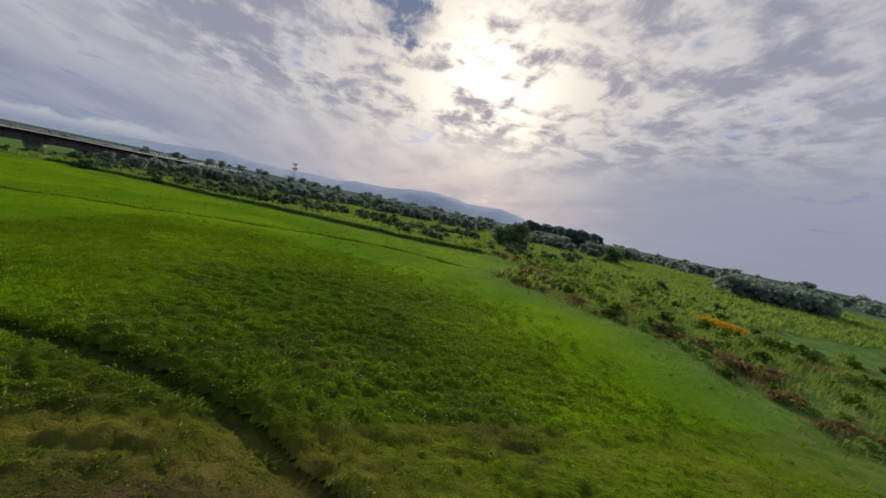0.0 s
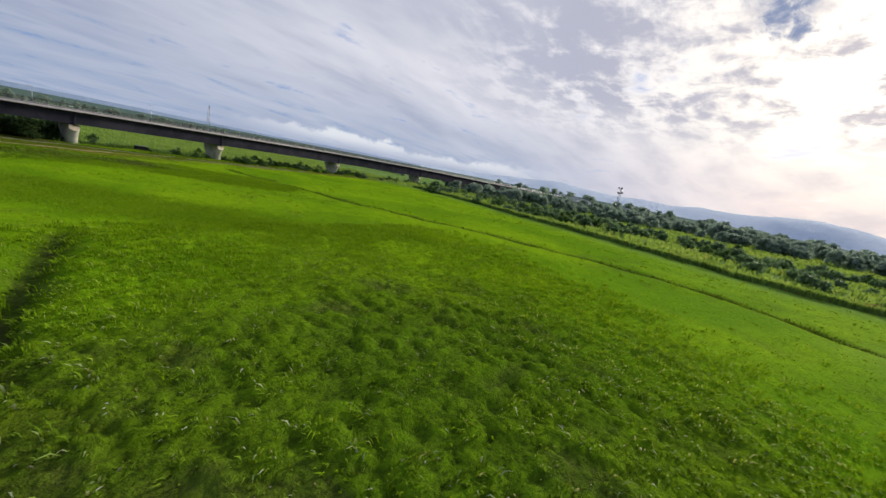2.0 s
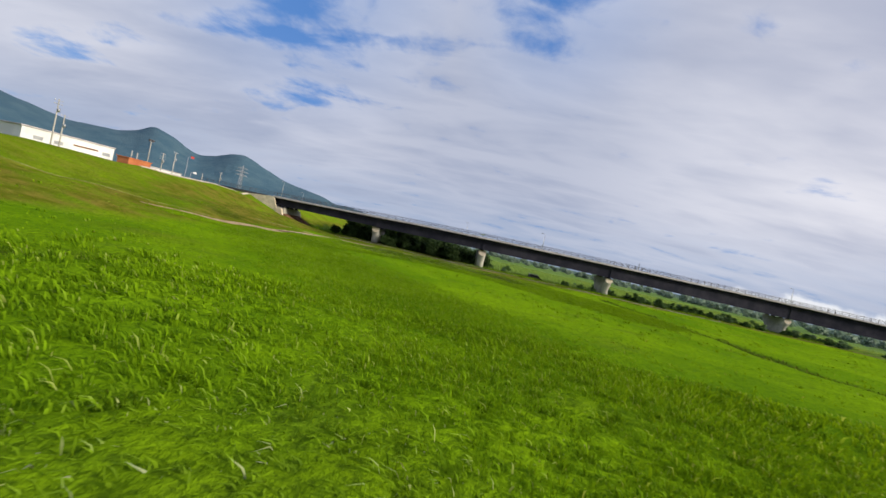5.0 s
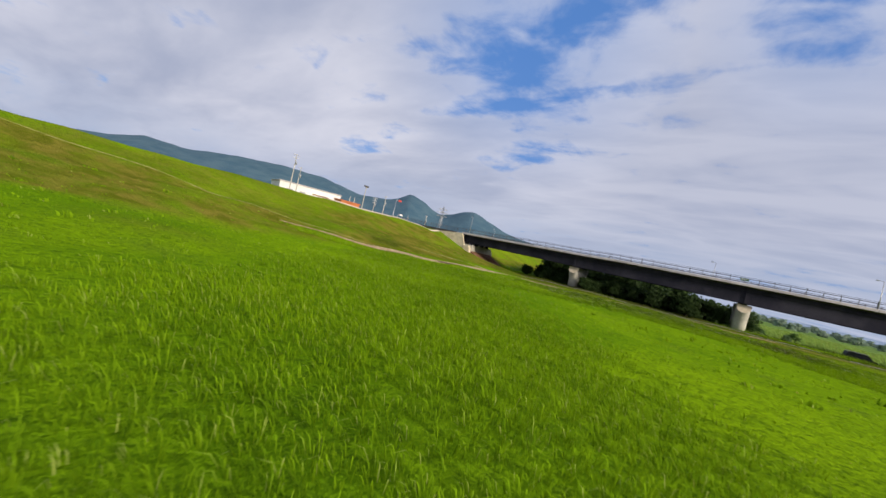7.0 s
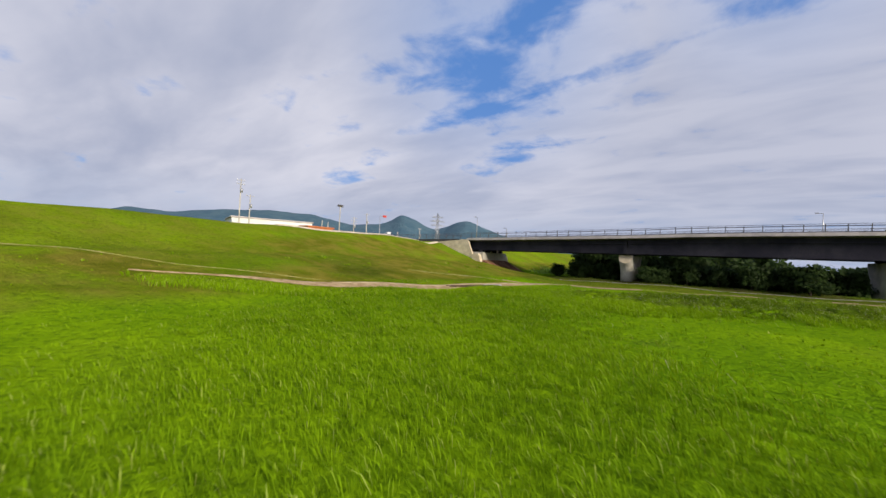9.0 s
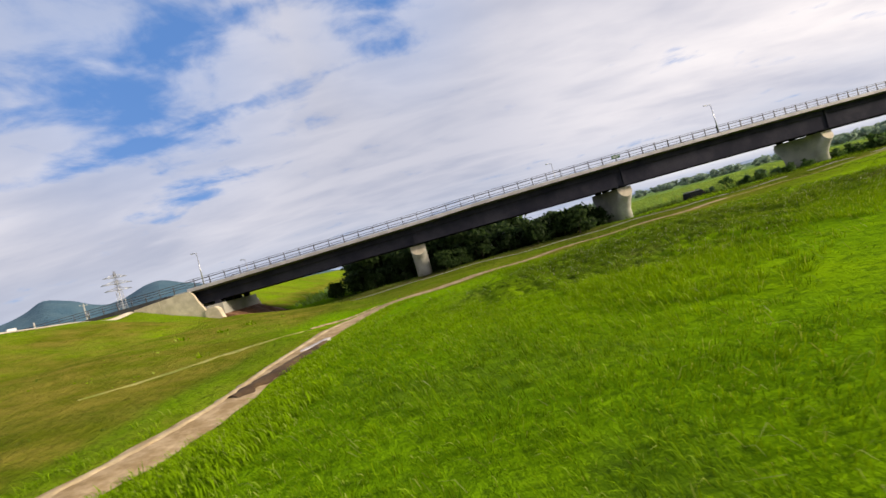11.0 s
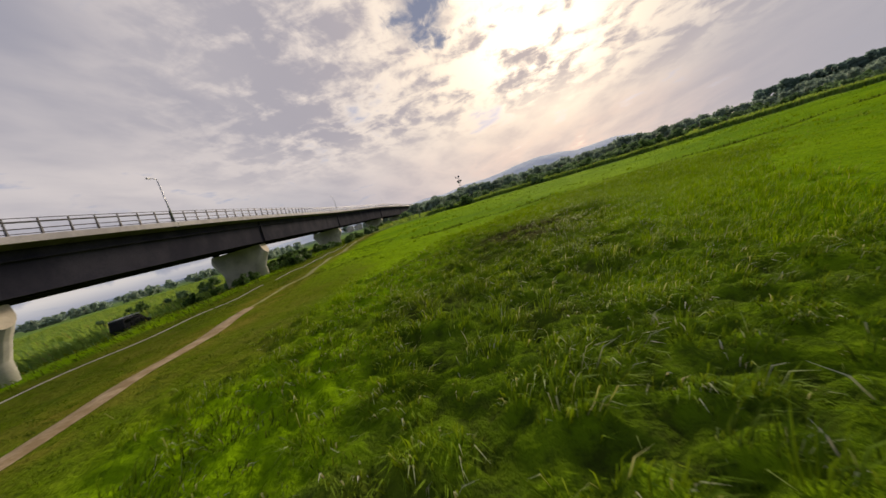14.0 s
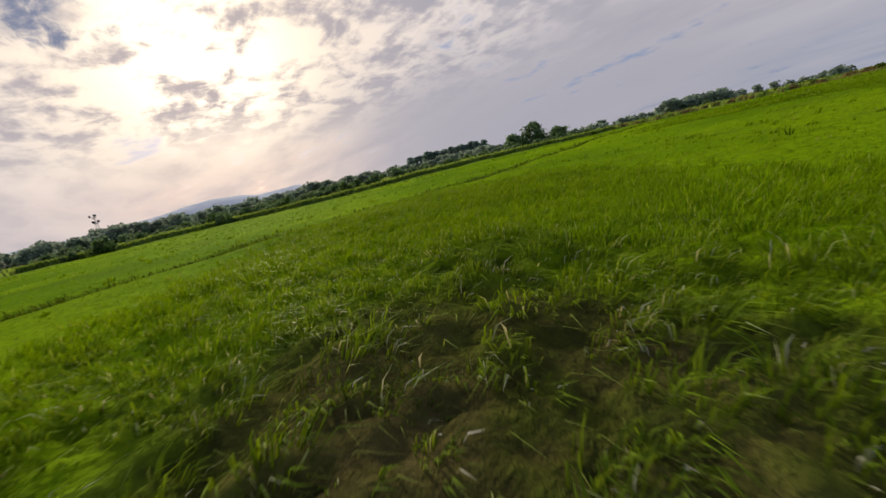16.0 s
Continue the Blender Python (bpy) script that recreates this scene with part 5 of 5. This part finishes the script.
def turf(line, reach, step, box4, label):
    """The tufted top of the meadow near the flight line, as a fine sheet."""
    xs, ys = np.arange(box4[0], box4[1], step), np.arange(box4[2], box4[3], step)
    gx, gy = np.meshgrid(xs, ys)
    r = np.random.default_rng(95)
    x = gx.ravel() + step * 0.5 * (r.random(gx.size) - 0.5)
    y = gy.ravel() + step * 0.5 * (r.random(gx.size) - 0.5)
    d = away(x, y, line)
    on = (d < reach) & is_open(x, y)
    high, dome, coarse = np.zeros(len(x)), np.zeros(len(x)), np.zeros(len(x))
    high[on], dome[on], coarse[on] = swell(x[on], y[on])
    fade = 1 - glide(reach * 0.72, reach * 0.98, d)
    z = ground_z(x, y) + (high + 0.03) * fade - 0.05 * (1 - fade)
    k = np.arange(len(x)).reshape(gx.shape)
    quads = np.stack([k[:-1, :-1], k[:-1, 1:], k[1:, 1:], k[1:, :-1]], -1).reshape(-1, 4)
    quads = quads[on[quads].all(1)]
    used, flat_index = np.unique(quads, return_inverse=True)
    me = bpy.data.meshes.new("meadow_turf")
    me.vertices.add(len(used))
    me.vertices.foreach_set("co", np.stack([x, y, z], 1)[used].ravel())
    me.loops.add(quads.size)
    me.loops.foreach_set("vertex_index", flat_index.ravel())
    me.polygons.add(len(quads))
    me.polygons.foreach_set("loop_start", np.arange(len(quads)) * 4)
    me.polygons.foreach_set("use_smooth", np.ones(len(quads), bool))
    me.update(calc_edges=True)
    me.materials.append(m_ground)
    kinds = growth_at(x[used], y[used])
    kinds[:, 3] *= 1.1 - 0.6 * np.clip(dome[used], 0, 1)  # thatch and painted shade darken the gaps, not the tuft tops
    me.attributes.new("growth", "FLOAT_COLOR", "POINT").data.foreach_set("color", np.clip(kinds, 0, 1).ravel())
    return tagged(new("meadow_turf", me), label, "grass", kind="stuff")


turf(RANK, 11.0, 0.17, (28, 104, -62, -12), "tufted meadow turf in small rounded humps")
turf(START[:4], 27.0, 0.28, (0, 102, -162, -86), "coarse tufted meadow turf in rounded clumps")


def verge():
    """Tall grass standing beside the track on its meadow side."""
    r = np.random.default_rng(61)
    pts = spline(TRACK, 40)
    pts = pts[(pts[:, 1] < -24) & (pts[:, 1] > -66)]
    k = 22000
    p = pts[r.integers(len(pts), size=k)]
    far_end = p[:, 1] < -43
    out = 0.85 + np.where(far_end, 3.4, 2.2) * r.random(k) ** 1.2
    x, y = p[:, 0] + out, p[:, 1] + r.normal(size=k) * 0.3
    tall = (0.09 + np.where(far_end, 0.075, 0.05) * (out - 0.85)) * (0.75 + 0.6 * r.random(k))
    blades("verge_grass", x, y, tall, 0.025 + 0.02 * r.random(k), 0.2 + 0.5 * r.random(k), np.full(k, 2.9), m_blade, "grass leaning over the edge of the gravel track", seed=62)


verge()


def reeds():
    x, y, r = scatter(0, 150, -216, -150, 6.5, 41)
    e = reed_edge(x, y)
    on = (e > -3) & (e < 46) & (r.random(len(x)) < (0.25 + 0.9 * value_noise(x, y, 3.0, 42)) * glide(-5, 9, e))
    x, y, e = x[on], y[on], e[on]
    k = len(x)
    tall = (0.25 + 0.45 * glide(0, 14, e) + 0.9 * value_noise(x, y, 4.5, 43) ** 1.5) * (0.7 + 0.5 * r.random(k))
    dead = (r.random(k) < 0.62 * np.exp(-((e - 4) / 4.5) ** 2)) | (value_noise(x, y, 6.0, 44) > 0.74)
    for some, mat, label in ((~dead, m_reed, "tall grey-green reeds bordering the meadow"), (dead, m_straw, "brown dead reeds along the meadow's edge")):
        n_ = int(some.sum())
        blades("reeds", x[some], y[some], tall[some], 0.07 + 0.06 * r.random(n_), 0.2 + 0.4 * r.random(n_), np.full(n_, 2.9), mat, label, "reeds", 45)
    x, y, r = scatter(90, 420, -420, 20, 0.62, 46)
    e = reed_edge(x, y)
    on = (e > 0.5) & (r.random(len(x)) < 0.3 + value_noise(x, y, 9.0, 47)) & (np.abs(y - axis(x) - 6) > 9)
    x, y, e = x[on], y[on], e[on]
    k = len(x)
    blades("reeds", x, y, (0.7 + 1.3 * value_noise(x, y, 12.0, 48)) * (0.8 + 0.4 * r.random(k)), 0.45 + 0.5 * r.random(k), 0.2 + 0.5 * r.random(k), np.full(k, 2.9), m_reed, "wide bed of tall reeds", "reeds", 49)
    # the upright front of the reed bed
    s = r.random(9000)
    y = -6 - 166 * s
    x = np.interp(y, REED_Y, REED_X) + 0.5 + 2.2 * r.random(len(y))
    k = len(x)
    blades("reeds", x, y, 1.1 + 0.7 * r.random(k), 0.22 + 0.16 * r.random(k), 0.1 + 0.3 * r.random(k), np.full(k, 2.9), m_reed, "dense front of a reed bed along the meadow", "reeds", 50)
    # rank growth on the flat beyond the bridge
    x, y, r = scatter(6, 230, 8, 150, 2.2, 51)
    on = (y > axis(x) + 12.5 + 2.5 * value_noise(x, y, 5.0, 55)) & (levee(x, y) < 0.2) & (np.hypot((x - 82) / 1.5, y - 11) > 5.0) & (r.random(len(x)) < 0.35 + value_noise(x, y, 7.0, 52))
    x, y = x[on], y[on]
    k = len(x)
    blades("weeds", x, y, (0.5 + 1.2 * value_noise(x, y, 8.0, 53)) * (0.7 + 0.5 * r.random(k)), 0.16 + 0.2 * r.random(k), 0.3 + 0.4 * r.random(k), np.full(k, 2.9), m_reed, "rank green weeds on the river flat", "weeds", 54)
    # short growth at the foot of the piers
    x, y, r = scatter(14, 180, -6, 34, 6.5, 56)
    off = y - axis(x)
    on = (away(x, y, KERB_LINE) > 0.4) & (off > -1.6) & (off < 6.0) & ((x < 14) | (x > 62) | (r.random(len(x)) < 0.3)) & (r.random(len(x)) < 0.3 + value_noise(x, y, 4.0, 57)) & (y > np.interp(x, KERB_LINE[:, 0], KERB_LINE[:, 1]))
    x, y = x[on], y[on]
    k = len(x)
    blades("weeds", x, y, 0.22 + 0.34 * r.random(k), 0.05 + 0.05 * r.random(k), 0.5 + 0.7 * r.random(k), np.full(k, 2.9), m_weed, "weeds at the foot of the bridge", "weeds", 58)
    # a row of rank weeds along the ditch
    pick = r.integers(len(DITCH_LINE) - 1, size=7000)
    along = r.random((7000, 1))
    p = DITCH_LINE[pick] * (1 - along) + DITCH_LINE[pick + 1] * along
    x, y = p[:, 0] + 0.9 * r.normal(size=7000) * 0.5, p[:, 1] + 0.4 * r.normal(size=7000)
    blades("weeds", x, y, 0.30 + 0.45 * r.random(7000) * value_noise(x, y, 4.0, 62), 0.08 + 0.07 * r.random(7000), 0.3 + 0.5 * r.random(7000), np.full(7000, 2.9), m_weed, "dark weeds lining a drainage ditch in the meadow", "weeds", 63)
    # flowers
    x, y = 83 + 1.8 * r.normal(size=2600), -207 + 1.2 * r.normal(size=2600)
    blades("yellow_flowers", x, y, 1.05 + 0.35 * r.random(2600), np.full(2600, 0.16), np.full(2600, 0.25), np.full(2600, 2.9), m_flower, "patch of yellow flowers among the reeds", "flowers", 59)


reeds()


# ---- parked car ----
def car():
    x, y = 84.0, 13.2
    ob = thing("car", x, y, float(ground_z(x, y)) + 0.02, "parked black van with a silver roof edge beyond the bridge", "car", turn=12)
    # outline along the car: front at +x
    low = [(-2.15, 0.38), (2.1, 0.38), (2.18, 0.62), (2.14, 0.95), (1.45, 1.08), (0.85, 1.72), (0.6, 1.84), (-1.9, 1.90), (-2.1, 1.78), (-2.2, 0.9)]
    bm = bmesh.new()
    rings = []
    for w, pull in ((-0.84, 0.06), (-0.80, 0.0), (0.80, 0.0), (0.84, 0.06)):
        rings.append([(px * (1 - pull * 0.2), w * (1 - 0.10 * max(0, pz - 1.0)), pz - pull * 0.6 * (pz > 1.5)) for px, pz in low])
    loft(bm, rings)
    bmesh.ops.bevel(bm, geom=[e for e in bm.edges if e.calc_face_angle(0) > 0.5], offset=0.05, segments=2, affect="EDGES", profile=0.5)
    body = part("body", bm, m_carpaint, ob)
    for side in (-1, 1):
        part("side_window", boxed(-1.85, 0.55, side * 0.785 - 0.012, side * 0.785 + 0.012, 1.12, 1.66, bevel=0.01), m_dark, body)
        part("roof_rail", rod(bmesh.new(), (-1.8, side * 0.66, 1.95), (0.5, side * 0.66, 1.92), 0.045), m_silver, body, "silver roof rail")
        part("headlight", boxed(2.06, 2.2, side * 0.62 - 0.16, side * 0.62 + 0.16, 0.72, 0.92, bevel=0.03), m_lamp, body, "clear headlight")
        for px in (-1.35, 1.35):
            wheel = part("wheel", rod(bmesh.new(), (px, side * 0.62, 0.31), (px, side * 0.86, 0.31), 0.31, sides=20), m_rubber, ob)
            part("rim", rod(bmesh.new(), (px, side * 0.84, 0.31), (px, side * 0.875, 0.31), 0.19, sides=16), m_silver, wheel)
    bm = bmesh.new()
    loft(bm, [[(1.50, s * 0.68, 1.10), (1.52, s * 0.68, 1.12), (0.93, s * 0.62, 1.70), (0.91, s * 0.62, 1.68)] for s in (-1, 1)])
    part("windscreen", bm, m_dark, body)
    part("roof_edge", boxed(-2.1, 0.78, -0.74, 0.74, 1.87, 1.96, bevel=0.03), m_white, body, "pale silver roof panel")
    part("bumper", boxed(2.08, 2.26, -0.78, 0.78, 0.36, 0.62, bevel=0.05), m_silver, body)
    part("number_plate", boxed(2.255, 2.27, -0.2, 0.2, 0.42, 0.56), m_lamp, body)
    part("plate_bar", boxed(2.271, 2.275, -0.15, 0.15, 0.47, 0.51), m_carpaint, body)


car()


# ---- masts, poles and buildings ----
def lattice(parent, h, base, head, legs=4, mat=None, bays=7):
    corners = [(math.cos(a), math.sin(a)) for a in np.arange(legs) * math.tau / legs + math.pi / 4]
    for c in corners:
        part("leg", rod(bmesh.new(), (c[0] * base, c[1] * base, -0.5), (c[0] * head, c[1] * head, h), base * 0.045, base * 0.03, 6), mat, parent)
    bm = bmesh.new()
    for k in range(bays):
        z0, z1 = h * k / bays, h * (k + 1) / bays
        r0, r1 = base + (head - base) * k / bays, base + (head - base) * (k + 1) / bays
        for i in range(legs):
            a, b = corners[i], corners[(i + 1) % legs]
            rod(bm, (a[0] * r0, a[1] * r0, z0), (b[0] * r1, b[1] * r1, z1), base * 0.02, sides=4)
            rod(bm, (b[0] * r0, b[1] * r0, z0), (a[0] * r1, a[1] * r1, z1), base * 0.02, sides=4)
            rod(bm, (a[0] * r1, a[1] * r1, z1), (b[0] * r1, b[1] * r1, z1), base * 0.02, sides=4)
    part("bracing", bm, mat, parent)


def radio_mast(x, y):
    ob = thing("radio_mast", x, y, 0.0, "tall pale lattice radio mast with dark drum antennas", "mast")
    lattice(ob, 31.0, 3.2, 1.2, 4, m_galv, 9)
    for z, r in ((24.5, 2.6), (31.0, 2.4)):
        part("platform", rod(bmesh.new(), (0, 0, z), (0, 0, z + 0.5), r, sides=16), m_galv, ob)
    for a, z in ((0.4, 26.6), (2.6, 26.4), (4.2, 26.8), (1.4, 33.2), (3.6, 33.4)):
        c = Vector((2.6 * math.cos(a), 2.6 * math.sin(a), z))
        part("drum_antenna", rod(bmesh.new(), c, c + Vector((math.cos(a), math.sin(a), 0)) * 1.3, 1.35, sides=16), m_rail, ob, "dark drum antenna")
    part("spire", rod(bmesh.new(), (0, 0, 31), (0, 0, 36.5), 0.22, 0.1), m_galv, ob)


radio_mast(651, 1.6)


def utility_pole(x, y, z0, tall, arms=2, label="grey concrete utility pole with crossarms"):
    ob = thing("utility_pole", x, y, z0, label, "pole", "utility poles on the dyke")
    part("pole", rod(bmesh.new(), (0, 0, -0.5), (0, 0, tall), 0.17, 0.10), m_concrete, ob)
    for k in range(arms):
        z = tall - 0.35 - 0.75 * k
        part("crossarm", boxed(-0.06, 0.06, -0.9, 0.9, z - 0.05, z + 0.05), m_galv, ob)
        for s in (-0.8, 0.0, 0.8):
            part("insulator", rod(bmesh.new(), (0, s, z + 0.05), (0, s, z + 0.28), 0.05, 0.03), m_lamp, ob)
    if arms:
        part("transformer", rod(bmesh.new(), (0.28, 0.1, tall - 2.9), (0.28, 0.1, tall - 2.1), 0.24, sides=12), m_galv, ob)
    return ob


for x, y, tall, arms in ((-35, -34.4, 13.9, 2), (-36, -31.8, 11.0, 1), (-35, -3.8, 9.2, 3), (-35, 0.7, 10.6, 1), (-38, 27, 8.7, 1)):
    utility_pole(x, y, float(ground_z(x, y)), tall, arms)
for y, tall in ((-13.2, 7.2), (-11.4, 7.0), (11.3, 6.2)):
    utility_pole(-36 if y < 0 else -33, y, float(ground_z(-36, y)), tall, 0, "short pale concrete pole behind the dyke road")


def floodlight(x, y, tall):
    ob = thing("floodlight", x, y, float(ground_z(x, y)), "tall pale pole with a dark floodlight head", "lamp")
    part("pole", rod(bmesh.new(), (0, 0, -0.3), (0, 0, tall), 0.17, 0.11), m_concrete, ob)
    part("crossarm", boxed(-0.06, 0.06, -0.7, 0.7, tall - 0.1, tall + 0.02), m_galv, ob)
    for w in (-0.45, 0.45):
        part("lamp_head", boxed(-0.25, 0.3, w - 0.35, w + 0.35, tall + 0.02, tall + 0.55, bevel=0.06), m_rail, ob, "dark floodlight")


floodlight(-36, -7.8, 11.4)


def yard_light(x, y, tall, head, label):
    ob = thing("road_sign_pole" if head is m_red else "street_lamp", x, y, float(ground_z(x, y)), label, "pole")
    part("pole", rod(bmesh.new(), (0, 0, -0.3), (0, 0, tall), 0.10, 0.07), m_galv, ob)
    part("arm", rod(bmesh.new(), (0, 0, tall), (0, 1.9, tall + 0.15), 0.06, 0.05), m_galv, ob)
    part("panel", boxed(-0.08, 0.08, 1.1, 2.5, tall - 0.2, tall + 0.45, bevel=0.03), head, ob)


yard_light(-34, 4.8, 10.1, m_red, "pale pole with a red warning panel on its arm")
yard_light(-33, 5.9, 5.4, m_lamp, "short lamp pole with a white head")


def pylon(x, y, tall, label="far steel lattice power pylon"):
    ob = thing("power_pylon", x, y, float(ground_z(x, y)), label, "pylon", "power pylons")
    lattice(ob, tall, tall * 0.09, tall * 0.012, 4, m_galv, 8)
    for k, w in ((0.70, 0.15), (0.80, 0.17), (0.90, 0.13)):
        bm = bmesh.new()
        for s in (-1, 1):
            rod(bm, (0, 0, tall * k), (s * tall * w * 0.6, s * tall * w, tall * k), tall * 0.008, tall * 0.004, 4)
            rod(bm, (0, 0, tall * (k + 0.045)), (s * tall * w * 0.6, s * tall * w, tall * k), tall * 0.006, tall * 0.004, 4)
        part("crossarm", bm, m_galv, ob)


pylon(-26, 21.5, 12.6, "small steel lattice power pylon behind the dyke")
pylon(310, 520, 38)


def warehouse():
    z0 = 3.6
    ob = thing("warehouse", -47, -20, z0, "low white warehouse with a flat grey roof behind the dyke", "building", turn=-18)
    part("wall", boxed(-14, 0, -9.7, 9.7, -1, 6.3), m_white, ob)
    part("roof", boxed(-14.3, 0.3, -10, 10, 6.31, 6.65, bevel=0.08), m_edge, ob)
    part("fascia_stripe", boxed(0.01, 0.06, 0.5, 6.0, 4.4, 4.8), m_redsoil, ob, "dark red stripe along the wall")
    for y in (-6.5, -2.5, 8.0):
        part("window", boxed(0.01, 0.05, y - 0.9, y + 0.9, 3.7, 4.6), m_roof, ob)
    part("door", boxed(0.01, 0.07, -9.0, -7.6, -1, 2.0), m_roof, ob)
    shed = thing("orange_shed", -27.5, -20.5, 3.3, "low faded orange panel shed beside a white warehouse", "building")
    part("wall", boxed(-1.6, 1.6, -3.3, 3.3, -1, 4.5, bevel=0.03), m_orange, shed)
    part("roof", boxed(-1.8, 1.8, -3.5, 3.5, 4.51, 4.8, bevel=0.03), m_orange, shed)
    for y in (-2.1, 0.0, 2.1):
        part("panel_door", boxed(1.61, 1.66, y - 0.95, y + 0.95, -1, 3.2, bevel=0.02), m_orange, shed)
    for x, y, long, high in ((-75, 38, 8.0, 4.6), (-52, 26, 9.0, 3.2)):
        hall = thing("warehouse", x, y, 3.4, "long low white building behind the dyke road", "building")
        part("wall", boxed(-5, 5, -long, long, -1, high), m_white, hall)
        part("roof", boxed(-5.3, 5.3, -long - 0.3, long + 0.3, high + 0.01, high + 0.4, bevel=0.08), m_edge, hall)
        part("eaves_band", boxed(5.01, 5.06, -long, long, high - 1.0, high - 0.7), m_roof, hall)


warehouse()


def house(x, y, w, d, h, mat, label):
    ob = thing("house", x, y, 0.0, label, "building", "far houses", turn=float(rng.random() * 90))
    part("wall", boxed(-w / 2, w / 2, -d / 2, d / 2, -0.5, h), mat, ob)
    bm = bmesh.new()
    loft(bm, [[(s * (w / 2 + 0.4), -d / 2 - 0.4, h), (s * (w / 2 + 0.4), d / 2 + 0.4, h), (s * (w / 2 + 0.4), 0, h + d * 0.28)] for s in (-1, 1)])
    part("roof", bm, m_roof, ob)
    for k in (-0.25, 0.25):
        part("window", boxed(w * k - 0.9, w * k + 0.9, -d / 2 - 0.05, -d / 2 - 0.01, h * 0.35, h * 0.7), m_dark, ob)


for k in range(16):
    a = radians(1 + 20 * rng.random())
    r = 520 + 170 * rng.random()
    if abs(60 + r * math.cos(a) - 651) + abs(-30 + r * math.sin(a) - 1.6) > 14:
        house(60 + r * math.cos(a), -30 + r * math.sin(a), 10 + 8 * rng.random(), 8.0, 4.5 + 2 * rng.random(), m_white if rng.random() < 0.6 else m_concrete, "small far house on the opposite bank")
